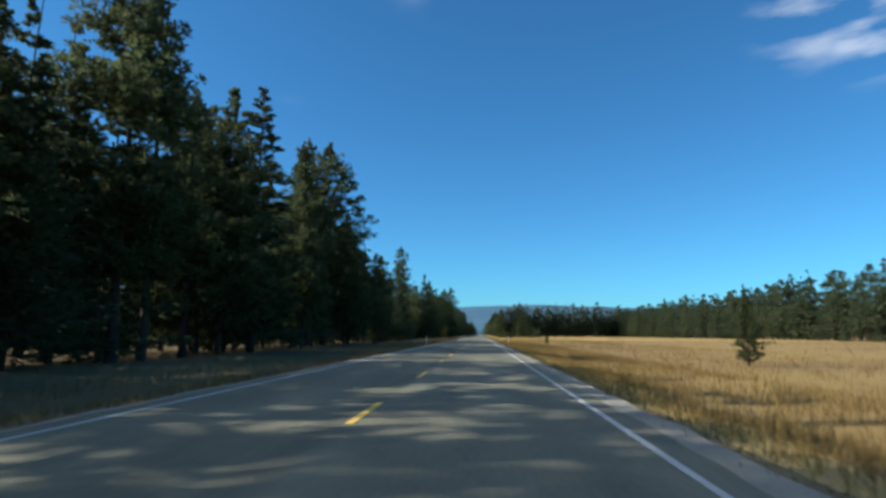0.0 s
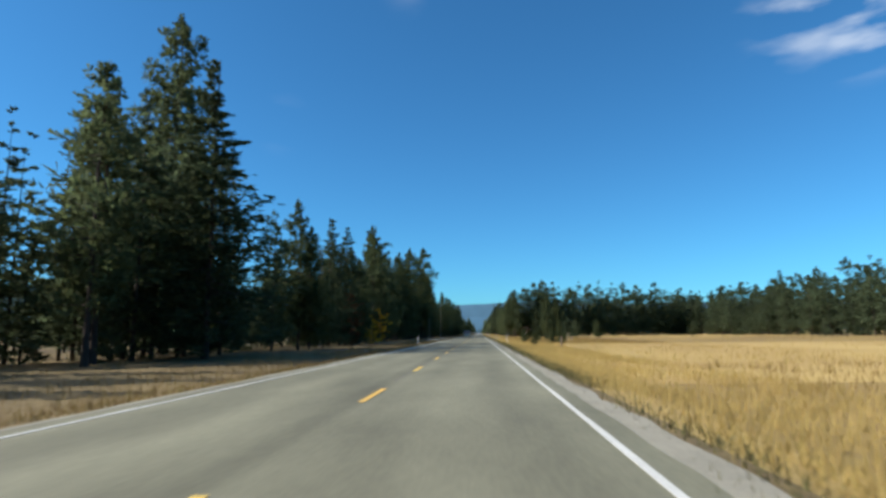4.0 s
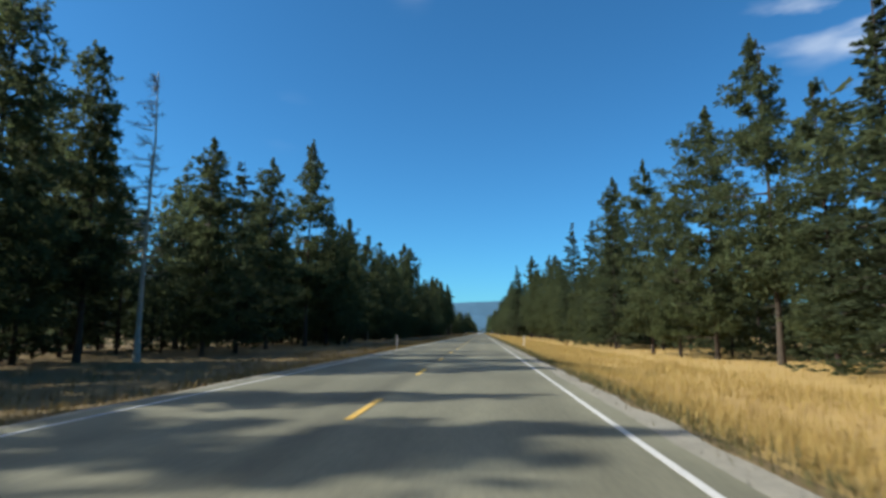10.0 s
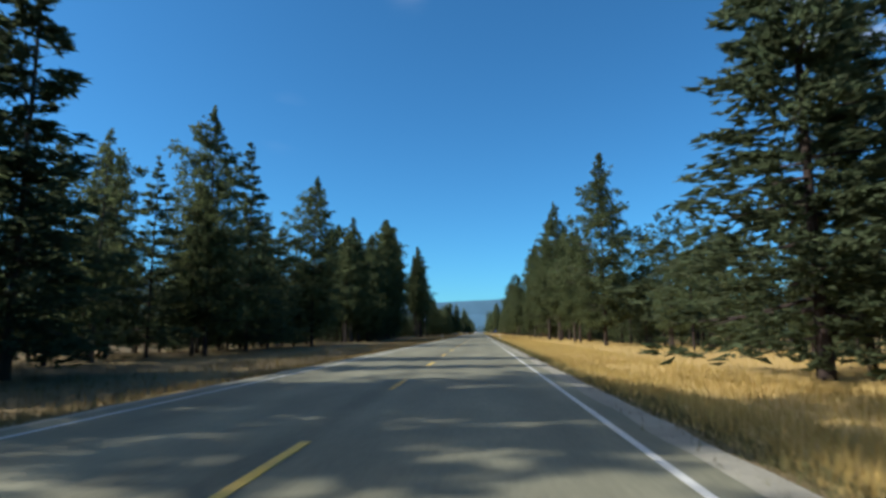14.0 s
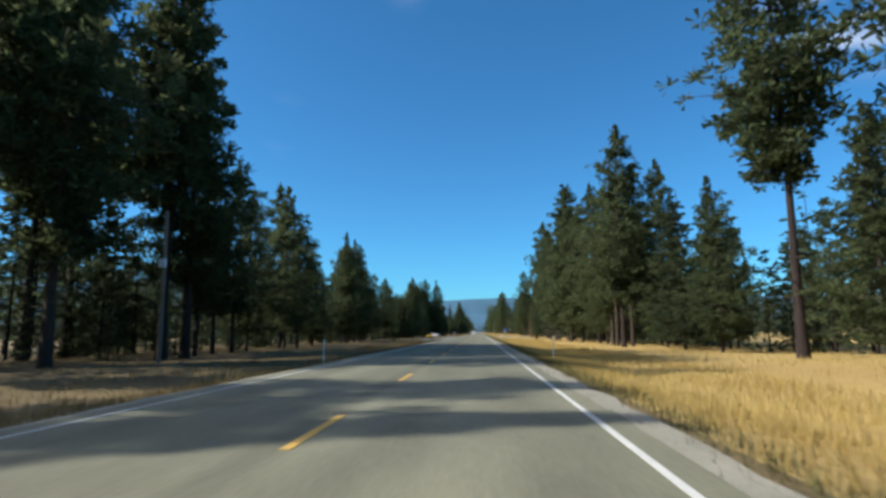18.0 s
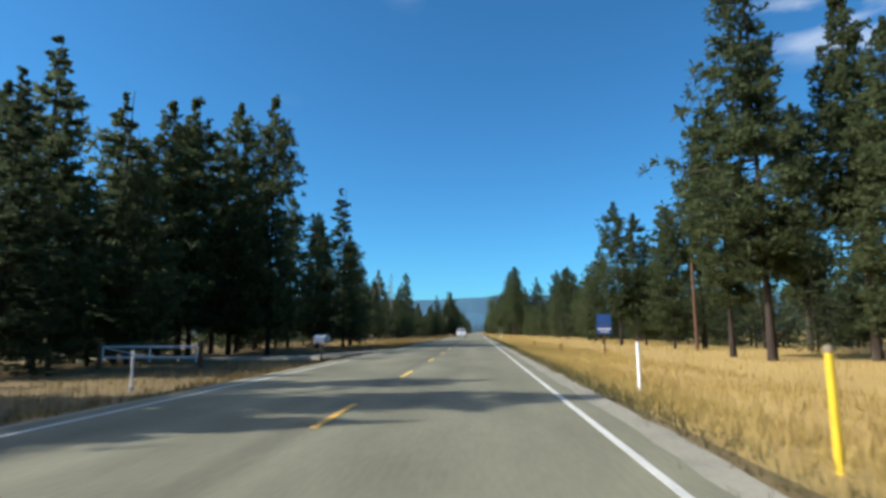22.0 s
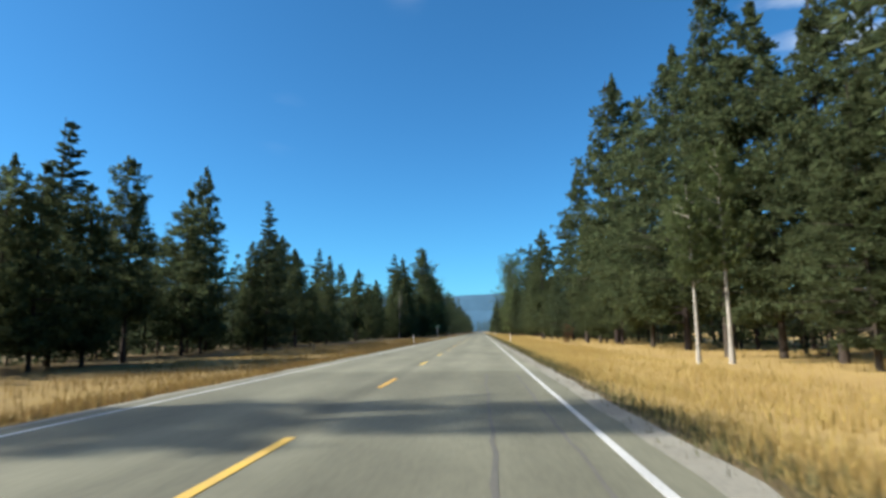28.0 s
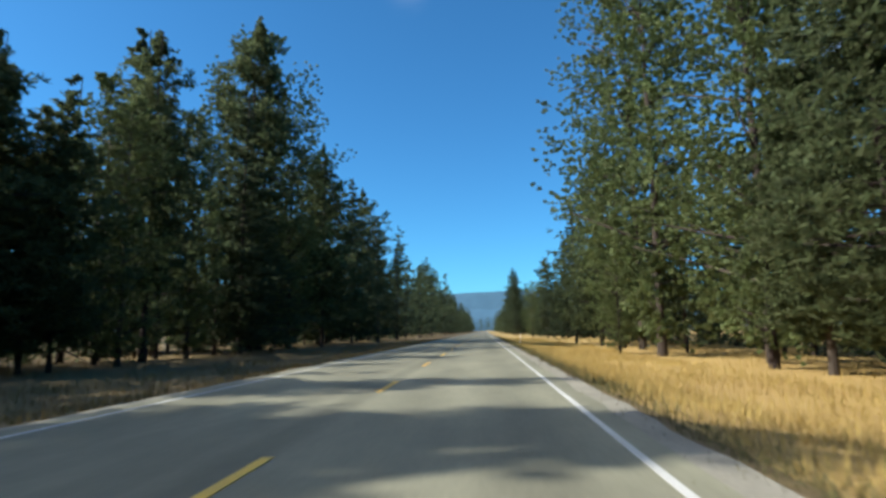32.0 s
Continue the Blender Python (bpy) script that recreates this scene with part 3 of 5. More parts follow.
def model(kind, n):
    """The meshes of the nth variant of a kind of tree."""
    if (kind, n) not in models:
        rng = np.random.default_rng(100 + 17 * n + 1000 * sorted(SHAPES).index(kind))
        if kind == "dead_pine":
            br = branches(kind, rng, 34, 5)
            crown = tri_mesh("crown", crown_tris(kind, rng, br, 3, 3))
        elif kind in ("golden", "rusty"):
            br = branches(kind, rng, 12, 6)
            crown = tri_mesh("crown", crown_tris(kind, rng, br, 4, 4, 2.6))
        elif n >= 10:  # plainer trees for the rows behind
            br = branches(kind, rng, 20, 7)
            crown = tri_mesh("crown", crown_tris(kind, rng, br, 15, 2, 1.7) if kind == "fir" else tuft_tris(kind, rng, br, 5, 7, 1.45))
        elif kind in ("poplar", "birch"):
            br = branches(kind, rng, 26, 7)
            crown = tri_mesh("crown", crown_tris(kind, rng, br, 34, 8, 0.68))
        else:
            br = branches(kind, rng, 33, 8)
            crown = tri_mesh("crown", crown_tris(kind, rng, br, 27, 3) if kind == "fir" else tuft_tris(kind, rng, br, 8, 15, 0.84))
        crown.materials.append(M[SHAPES[kind][5]])
        trunk = bpy.data.meshes.new("trunk")
        bm = trunk_mesh(kind, rng, br)
        bm.to_mesh(trunk)
        bm.free()
        trunk.materials.append(M["pale_bark" if kind in ("dead_pine", "golden", "birch") else "bark"])
        models[kind, n] = trunk, crown
    return models[kind, n]


def stand(kind, x, y, h, variants=5, behind=False):
    n = int(tree_rng.integers(variants)) + (10 if behind else 0)
    girth = h / TALL * float(tree_rng.uniform(0.98, 1.22)) * (1.0 + 0.25 * max(0, 14 - h) / 14)
    m = Matrix.LocRotScale((x, y, ground_height(x, y) - 0.04), Euler((0, 0, float(tree_rng.uniform(0, 6.28)))), (girth, girth, h / TALL))
    if not behind and h > 6:
        at_edge.append((x, y, h))
    if (kind, n) in planted:
        first = planted[kind, n].scale
        return copy_thing(planted[kind, n], m @ Matrix.Diagonal((1 / first[0], 1 / first[1], 1 / first[2], 1)))
    name, label, category = TREE_WORDS[kind]
    ob = thing(name, label, category, "trees along the road")
    trunk, crown = model(kind, n)
    part("trunk", trunk, None, ob)
    part("crown", crown, None, ob)
    ob.matrix_basis = m
    planted[kind, n] = ob
    return ob


def pine(x, y, h): stand("pine", x, y, h)
def bare_pine(x, y, h): stand("bare_pine", x, y, h)
def young_pine(x, y, h): stand("young_pine", x, y, h)
def fir(x, y, h): stand("fir", x, y, h)
def poplar(x, y, h): stand("poplar", x, y, h, 3)
def dead_pine(x, y, h): stand("dead_pine", x, y, h, 3)


# Roadside trees, in order along the road: kind, metres to the side and along, height
pine(-20.1, 21.2, 15.7); fir(-19.1, 22, 13.6); fir(-21.4, 27.5, 15.7); pine(-19.6, 29.5, 23.1); pine(-20, 32.9, 24.2); young_pine(-21.2, 40.2, 19.2)
young_pine(-19.3, 41.3, 20.7); fir(-19, 46.7, 23.3); pine(-18.5, 58.6, 17.4); pine(-21, 64, 23.9); pine(-21, 68, 25.3); pine(-20, 72.2, 26.7)
young_pine(-18.2, 75.5, 17.2); young_pine(-18.5, 79.8, 18.4); pine(-19.2, 93.4, 15.5); pine(-17.5, 94.2, 15); pine(-17.8, 98.9, 15.2)
fir(-18.7, 104.7, 11.1); young_pine(-19, 109.1, 13.5); young_pine(-19.4, 113.4, 14.5); fir(-17.2, 119.1, 12.9); young_pine(-19.5, 121, 14.6)
fir(-18.7, 133.1, 14.1); fir(-18.9, 141.2, 14.1); fir(-18, 184.9, 21.2); pine(-27.9, 197.6, 31.7); pine(-18.4, 205.8, 15.7)
young_pine(-17.4, 206.3, 13); fir(-18.3, 209.1, 10.1); young_pine(-17.2, 210.8, 9.1); dead_pine(-19.6, 218.3, 12.6); fir(-19.5, 222.2, 14.2)
fir(-21, 227.2, 18.5); fir(-20.5, 231.8, 15.5); fir(-20, 233.7, 18.1); pine(-20, 237.8, 15.6); young_pine(-20, 243, 14.3); pine(-20.6, 246.5, 14.1)
young_pine(-21.6, 251.2, 15); young_pine(-20, 255.7, 20.3); fir(-28, 257.2, 19); young_pine(-21.5, 262.5, 19.8); young_pine(-20.4, 264.3, 18.8)
pine(-20, 267.9, 18.5); pine(-20, 272.1, 17.7); pine(-25.9, 286.2, 28.1); fir(-20.1, 287.7, 15.7); pine(-20.7, 291.8, 21.2)
young_pine(-20.7, 295.9, 22.8); young_pine(-19.3, 301.9, 21.4); pine(-19.8, 312.2, 26.3); pine(-17.7, 323.6, 28); pine(-17.1, 329.7, 20.4)
young_pine(23.4, 335.7, 8.1); young_pine(-18.7, 335.9, 20.6); pine(22, 336, 10.7); young_pine(-17.7, 338.2, 19.2); young_pine(22, 340.8, 12.2)
young_pine(-18.5, 342.2, 21.6); pine(10, 353.7, 13.9); pine(-20, 354.4, 19.1); young_pine(-17.5, 358, 14.2); pine(12.9, 360.4, 17.5)
young_pine(28, 360.7, 13.3); pine(-18.1, 361.2, 19.6); young_pine(25, 363.4, 16.5); pine(12.7, 363.8, 17.2); pine(-20, 364.8, 24.7)
young_pine(13.2, 367.5, 16.4); young_pine(25, 370.8, 19.7); young_pine(14.2, 372.3, 15); young_pine(-18.7, 374, 15.7); fir(12.4, 375.6, 13)
young_pine(24, 377.4, 21.3); young_pine(-23, 378, 20); young_pine(12, 378.5, 16.2); pine(-20, 381.9, 16.9); young_pine(-22, 386.2, 13.4)
pine(-20, 389, 18.6); young_pine(12.5, 390.5, 17.1); pine(-20, 393.6, 20.8); fir(13.3, 396.7, 13.7); young_pine(-20, 398.9, 18)
young_pine(13.1, 400, 11.7); pine(-19.5, 404, 16.3); dead_pine(-17.2, 405.1, 15.4); pine(14, 406, 16.8); young_pine(-17.1, 411.6, 13.9)
young_pine(13.8, 413, 15.6); young_pine(12.6, 415.9, 11.5); fir(-17.6, 417.6, 14.3); young_pine(12.4, 421.2, 14.7); young_pine(-19.1, 427.3, 17.4)
fir(12.8, 434.9, 14.4); pine(-18.6, 437, 22.3); young_pine(14.1, 439, 18.3); young_pine(-17.4, 440.7, 14.8); young_pine(14, 442.6, 11.9)
young_pine(12.6, 443, 8.5); fir(-18.2, 444.3, 14.3); young_pine(-17, 445.4, 13); fir(13.1, 446, 15.1); young_pine(-18.7, 451.4, 15.7)
young_pine(12.6, 453, 10.1); young_pine(-18.9, 456.3, 17.7); pine(14.5, 457.5, 10); young_pine(14, 458.8, 10.4); pine(-20, 463.5, 16.7)
fir(13.5, 463.8, 18.2); young_pine(12.5, 470.3, 11.7); young_pine(13.8, 473.7, 10.9); young_pine(13.4, 475.2, 8); young_pine(-20, 475.4, 18.4)
young_pine(13.4, 478.8, 12.5); dead_pine(-20.8, 481.7, 12.8); fir(-20.2, 484.3, 14.8); fir(-19.1, 484.5, 16.7); pine(13.9, 484.6, 14.7)
young_pine(-20.7, 490.4, 19.6); pine(14.5, 496.9, 17.5); pine(-20, 497.5, 17.6); young_pine(14, 499.1, 17.7); fir(-19.7, 500.2, 17.8)
pine(-20, 504.6, 19.1); fir(-20.3, 507.3, 18.2); young_pine(14, 511.1, 15.6); fir(-18.9, 512.3, 14.7); bare_pine(13.2, 514.4, 14.7)
bare_pine(16, 515.8, 12); young_pine(-20, 519.5, 18.1); pine(16, 523, 14.4); young_pine(-19.7, 526.7, 21.2); pine(14.7, 529.1, 18)
young_pine(13.7, 530, 18.1); pine(-20, 532.2, 24.4); pine(-21.8, 535, 26.1); pine(13.3, 537.2, 22.6); fir(-18.9, 543.3, 17.6); fir(10.3, 548.6, 21.3)
young_pine(-18.8, 549, 15.9); fir(-16.2, 549.1, 17.4); young_pine(14.2, 552.6, 16); young_pine(-19.5, 570.2, 18.2); fir(-19.5, 577.4, 18)
young_pine(13.5, 594.6, 21.9); young_pine(-19.5, 596.2, 19.9); bare_pine(14, 614, 16.7); pine(13.4, 615, 16.4); pine(-20, 615.2, 16.1)
bare_pine(-21, 617.7, 16.6); pine(-20, 618.6, 15.8); young_pine(-21, 623.4, 18.6); young_pine(-20, 624.4, 18.2); young_pine(16, 626.6, 15.4)
pine(13, 628, 23.3); young_pine(-20, 631.9, 18.6); pine(15.3, 632.3, 20.6); pine(14.3, 634.3, 18.3); pine(-29, 639.6, 21.9); pine(-21, 640.4, 20.8)
pine(-29, 643.2, 23.2); bare_pine(13.3, 645.1, 18.5); pine(13.5, 646, 24.2); pine(-20, 646.4, 19.5); young_pine(-20, 651, 22.9); pine(-20, 651.7, 25.7)
young_pine(14, 653.1, 21.6); young_pine(-28.5, 655.7, 27.3); young_pine(15.9, 656.7, 17.6); pine(11, 661.8, 12.5); pine(-20, 662.6, 25.7)
bare_pine(13.5, 666.1, 21.1); pine(-23.5, 667.7, 28.9); bare_pine(17.3, 672.6, 9.2); bare_pine(18.5, 676.3, 14.7); young_pine(16.8, 678, 9.6)
pine(13.9, 681.4, 23.9); bare_pine(-29, 685.5, 25); pine(-29, 688.5, 25.7); bare_pine(17, 693.8, 14.9); bare_pine(-27, 699.9, 28.9)
fir(18.5, 703.2, 10.8); young_pine(15.8, 708.7, 10.9); pine(-29, 711, 32.4); bare_pine(-29, 712.8, 34); pine(24, 714, 30.4)
bare_pine(17.7, 718.4, 30.2); bare_pine(-29, 720.4, 31.2); pine(-20, 710.8, 26.3); bare_pine(-20, 707.1, 25); bare_pine(-29, 724.2, 31.7)
pine(-21, 726.9, 15.8); young_pine(17.3, 728.1, 13.1); pine(-20, 723.5, 26.8); pine(-21, 729.7, 15.3); fir(-30, 730.5, 15.7); pine(-20.5, 732.1, 16.3)
fir(16.6, 733.6, 13.6); young_pine(-21, 736.4, 15.1); bare_pine(-20, 720.6, 29.9); young_pine(17.1, 739.9, 18); pine(13.5, 741, 22)
young_pine(-19.3, 741.4, 16.7); bare_pine(15.4, 745.1, 18.9); bare_pine(14, 745.7, 17.5); pine(-22, 748, 18.5); pine(-20.2, 748.5, 14)
pine(14.5, 750.1, 17.9); young_pine(-19.9, 753.2, 10.5); young_pine(15.2, 755.9, 15); young_pine(-21.4, 757.3, 12); pine(15, 759.6, 20.7)
young_pine(13.9, 765, 19.1); pine(-20, 768, 13.8); young_pine(13, 769.6, 22.3); young_pine(-20, 770.6, 15.3); bare_pine(-20.5, 774.4, 17.2)
fir(14, 776.6, 25.1); young_pine(-20, 777.1, 16.7); bare_pine(13, 781.2, 14.5); young_pine(-20, 781.4, 16.5); young_pine(-20, 784.7, 12.5)
pine(15, 785.2, 27.1); pine(-23.4, 788.2, 14.3); young_pine(-22.1, 789.7, 7); pine(13.5, 789.7, 18.9); young_pine(-24.2, 794.4, 9.1)
pine(-22.4, 794.6, 13.2); pine(15, 798.1, 18.4); pine(13.6, 799.2, 19.6); pine(-21.5, 800, 13.4); pine(-20, 805.6, 13.1); young_pine(-20, 809, 12)
pine(14.2, 809.4, 25); pine(15.2, 812.6, 24); fir(-22.2, 817.9, 8.9); young_pine(-20.4, 825.6, 7.2); young_pine(-19.4, 827.2, 10.4)
young_pine(-18, 827.6, 10.7); fir(14, 831.3, 10); young_pine(-18.6, 831.3, 10.3); young_pine(-18.6, 832.9, 11.3); young_pine(24, 836.9, 11.7)
pine(22, 837.1, 16.4); young_pine(-18.5, 837.6, 11.3); fir(-23.8, 837.8, 13.6); young_pine(-18.5, 843.2, 14.3); young_pine(-18.5, 845.2, 16.9)
pine(15, 846, 10.5); young_pine(-19, 848.6, 15.4); young_pine(24, 849, 14.9); young_pine(26, 849.7, 14); young_pine(28, 850.7, 10.4)
young_pine(-19, 850.9, 12.1); young_pine(24, 854.5, 13.7); bare_pine(20, 857.9, 17); fir(-17.1, 860.4, 11.7); fir(24, 860.9, 11.2)
young_pine(-19.6, 862.4, 12.2); young_pine(-18.5, 864.8, 11.3); young_pine(17.5, 864.9, 15); fir(25, 869, 8.5); fir(-19.8, 869.2, 9.5)
bare_pine(19, 869.6, 19.8); young_pine(-18.1, 869.8, 11.8); pine(14.5, 870.3, 20.8); pine(14.1, 873.8, 14.7); young_pine(24, 877.2, 8)
young_pine(-21, 877.9, 18); young_pine(-19.6, 879.1, 18.7); young_pine(-14.6, 880.5, 19.2); pine(22, 880.6, 17.3); young_pine(-18.9, 883.9, 20.1)
young_pine(16.9, 891.8, 12.7); bare_pine(19.6, 892.3, 20.6); pine(-15.7, 896.5, 13.5); young_pine(-16, 898.2, 13); fir(24, 900.3, 10.6)
fir(-14.2, 901.5, 17.5); pine(15.4, 904.2, 15.9); young_pine(18, 904.2, 10.4); young_pine(-14.6, 906.3, 13); pine(18.7, 910.4, 15.8)
young_pine(-16.2, 914.5, 14.4); young_pine(24, 915.9, 17.7); young_pine(16, 916.3, 12.8); young_pine(26, 918.1, 7); young_pine(-16.3, 920.5, 10.1)
fir(17.2, 927.4, 10.2); pine(24, 927.5, 11.7); young_pine(26, 936.3, 11.9); young_pine(18.1, 936.6, 9.3); pine(20, 945.2, 11.9)
young_pine(20, 947.2, 10.2); fir(-31, 985, 9); dead_pine(-27.8, 949.3, 7.9); pine(22, 953.2, 12.7); fir(-26, 955.8, 10); young_pine(22, 957.9, 13.9)
young_pine(-33, 958.1, 9.4); dead_pine(-33, 962.4, 10.2); young_pine(-26, 963.3, 10.1); young_pine(-29.3, 970, 9.2); young_pine(23.2, 971.4, 12.9)
young_pine(26.2, 971.9, 14.6); fir(-37, 972.2, 12.2); dead_pine(-37, 977, 11.2); young_pine(-29.9, 979.6, 9.2); pine(20, 983.5, 11.5)
fir(25.1, 984.4, 13.6); young_pine(-24.6, 985.3, 6.8); pine(20, 986, 12.5); young_pine(-27.8, 986.6, 10.5); dead_pine(-26.6, 987.9, 13.4)
dead_pine(-30, 989.8, 14.1); dead_pine(-38, 990.2, 15.8); fir(-27.2, 990.9, 13.6); fir(-27.3, 992.3, 15.5); dead_pine(-25.6, 992.3, 16.3)
young_pine(-28.2, 996.1, 9.9); young_pine(-25, 996.1, 10.7); young_pine(23.8, 997, 11.3); young_pine(-28.3, 998.6, 16.6); young_pine(23.7, 1000.5, 12.7)
pine(22.6, 1002.5, 14.8); dead_pine(-28.4, 1003.7, 20); dead_pine(-24.7, 1004.3, 18.7); young_pine(-28.5, 1007.2, 19.9); young_pine(-33, 1009.7, 16.7)
young_pine(28, 1010.5, 17.9); dead_pine(-45, 1017.2, 21.2); young_pine(-28.5, 1017.9, 14); young_pine(26, 1018.3, 18.7); dead_pine(-28.4, 1024, 17.3)
young_pine(-27.2, 1030.1, 12.3); pine(30, 1037.9, 22.9); pine(31, 1041.3, 24.1); pine(-28, 1047.2, 17.8); fir(28, 1053.9, 19.2); pine(14.1, 1055, 22.9)
pine(-28.6, 1072.2, 25.4); young_pine(20, 1079.2, 19.5); pine(16, 1083.6, 28.7); young_pine(25, 1084.4, 24.4); pine(15, 1088.1, 29.2)
young_pine(13.5, 1091.7, 10.4); young_pine(15.3, 1092.6, 14.2); young_pine(-20.5, 1094.5, 9.6); young_pine(-19.9, 1095.8, 9.7)
young_pine(35, 1096.1, 28.6); bare_pine(15.3, 1096.6, 17.9); young_pine(-19.8, 1099.1, 9.5); fir(-22, 1099.6, 13.5); young_pine(15, 1100.9, 19.1)
pine(13.2, 1102.8, 21); pine(-20.3, 1103.2, 12.2); young_pine(-21.9, 1112.7, 12.6); young_pine(15, 1114.2, 23.1); young_pine(-21.7, 1115.2, 15.1)
young_pine(14.5, 1121, 20.9); young_pine(-21, 1122.9, 10.1); fir(-20, 1124.4, 14.6); young_pine(-21, 1129.6, 12); young_pine(14.3, 1130.6, 15.6)
bare_pine(14.7, 1134.8, 16.4); pine(-21, 1136.1, 11.4); pine(15.2, 1136.7, 31); young_pine(14.1, 1137.3, 9.9); pine(-25, 1138.9, 14)
pine(13.9, 1139.6, 15.1); pine(-24.8, 1140.9, 13.9); young_pine(12.9, 1141.8, 11.8); pine(-23.5, 1143.5, 11.9); young_pine(-22, 1145.5, 7.9)
pine(13.8, 1147.6, 23.2); young_pine(-22, 1153.4, 12.8); fir(14, 1160.2, 20.2); fir(-25, 1160.3, 14.9); young_pine(13, 1170.9, 12.2)
pine(12.5, 1173.7, 11.1); young_pine(12.5, 1177.4, 7.6); young_pine(-24.9, 1177.5, 8.1); pine(-23.6, 1179.6, 12.1); pine(11.8, 1180.8, 20.8)
young_pine(-22.4, 1186.3, 11.1); pine(-24.9, 1187, 14.6); young_pine(13.5, 1190.8, 11.5); fir(-24.1, 1195.3, 12.3); young_pine(13, 1196.6, 19.4)
young_pine(-22.8, 1198.3, 12.9); young_pine(-24.9, 1207.4, 14.2); young_pine(13.5, 1209.2, 16.1); young_pine(-22, 1213.8, 10.6)
young_pine(14.6, 1215.5, 18.2); dead_pine(-20.3, 1215.5, 11.8); young_pine(-20.3, 1217.1, 12.6); young_pine(14.2, 1218.7, 17.4)
young_pine(13.4, 1220.7, 14.1); young_pine(-22.3, 1223.4, 15.4); fir(14.6, 1228.3, 20.5); young_pine(-22.5, 1228.5, 20); pine(-20.8, 1229.5, 22.1)
young_pine(-21.9, 1235.4, 19.6); pine(-41, 1237.6, 21.9); fir(14.5, 1238.2, 27); fir(15, 1243.5, 26.8); young_pine(10.4, 1243.8, 13.9)
poplar(-23.2, 1246.6, 17.5); young_pine(11.2, 1248.2, 15.3); pine(-18.7, 1248.9, 13.6); young_pine(-18, 1250.2, 11.1); young_pine(-17.3, 1250.9, 11.9)
poplar(10.9, 1251.4, 19); poplar(-17, 1254.8, 13); poplar(13, 1255.9, 27.8); poplar(-19.1, 1256.2, 14.9); pine(-18.4, 1259.1, 19.4)
poplar(10.1, 1262.4, 25.1); poplar(-19.3, 1265.5, 17); poplar(8.5, 1265.7, 8.6); poplar(11.4, 1271.4, 28); fir(-18.5, 1271.8, 20.9)
poplar(11, 1275.6, 24.9); fir(-30, 1276.4, 29.7); pine(-20.8, 1278.6, 31.2); young_pine(10.5, 1281.2, 18.2); poplar(-21, 1281.9, 32.2)
poplar(-19.3, 1285.1, 26.1); young_pine(-17.2, 1290, 22.3); fir(10.5, 1295.6, 17.2); young_pine(-21.5, 1303.2, 25.6); fir(-18, 1307.2, 23.7)
fir(-18, 1324.6, 21.4); fir(10.5, 1324.9, 13.8); young_pine(-21.5, 1330, 27.5); fir(-18, 1347, 19.1); poplar(10.5, 1354.8, 12); fir(-21.5, 1373.1, 24.9)
fir(9.3, 1393.1, 18.3); poplar(-18, 1396.3, 20.8); fir(9.3, 1409.2, 20.8); fir(9.3, 1413.6, 21.6); poplar(-22, 1451.4, 27.4); fir(-18, 1474.7, 21.5)
poplar(-22, 1479.4, 28.2); fir(-18, 1563.4, 23.5); fir(-18, 1685.8, 24.6)

# Trees that close the forest's edge between the larger ones
def edge_rows():
    rng = random.Random(21)
    for a, b, h0, h1, gap, back in (
            (-34, -12, 19, 23, 4, 0), (-12, 17, 20, 24, 2.4, 0), (17, 60, 17, 20, 4, 0), (60, 96, 16.5, 19, 3, 0), (96, 130, 12, 14, 6, 0), (130, 176, 10.5, 12.5, 4, 0),
            (176, 192, 15.5, 17, 1.9, 0), (192, 206, 13, 15, 5, 0), (258, 295, 14, 17, 6, 0), (295, 323, 18, 20.5, 3, 0), (323, 333, 16, 19, 6, 0), (333, 342, 17, 19, 2.4, 0),
            (380, 410, 12.5, 14.5, 7, 0), (410, 525, 14.5, 18, 3.2, 6), (525, 602, 11.5, 14, 3.8, 0), (632, 661, 16.5, 17.8, 1.7, 0), (826, 833, 9.5, 11, 2.6, 0), (833, 844, 11, 12.2, 1.7, 0),
            (866, 900, 16, 18, 3, 0), (984, 1062, 8.5, 11.5, 4.5, 0), (915, 984, 7.5, 9.5, 4, 14), (1064, 1180, 8.5, 10.5, 4, 5), (1220, 1252, 13, 15, 2.4, 0), (1252, 1310, 14, 18, 6, 0)):
        y = a
        while y < b:  # on the left
            stand(rng.choice(("young_pine", "fir", "pine")), rng.uniform(-24, -19.5) - back, y, rng.uniform(h0, h1), behind=True)
            y += gap * rng.uniform(0.7, 1.3)
    for a, b in ((505, 600), (968, 1064)):
        y = a
        while y < b:  # on the right
            stand(rng.choice(("young_pine", "pine", "fir")), rng.uniform(16, 21), y, rng.uniform(8.5, 11.5), behind=True)
            y += rng.uniform(3.2, 6)


edge_rows()


def filling(side):
    """Lower trees that close the gaps just behind the forest's edge, as tall as the trees near them allow."""
    rng, spots, y = random.Random(33 + side), [], -25.0
    while y < 1315:
        near = [(abs(x), h) for x, ty, h in at_edge if x * side > 0 and abs(ty - y) < 9]
        if near:
            depth, tall = sum(n[0] for n in near) / len(near), sum(n[1] for n in near) / len(near)
            if side < 0 and 915 < y < 990:  # behind the rail fence
                depth = max(depth, 29)
            spots.append((side * (depth + rng.uniform(2.5, 9)), y, min(15.5, tall * rng.uniform(0.58, 0.80))))
        y += rng.uniform(1.9, 3.4)
    return spots


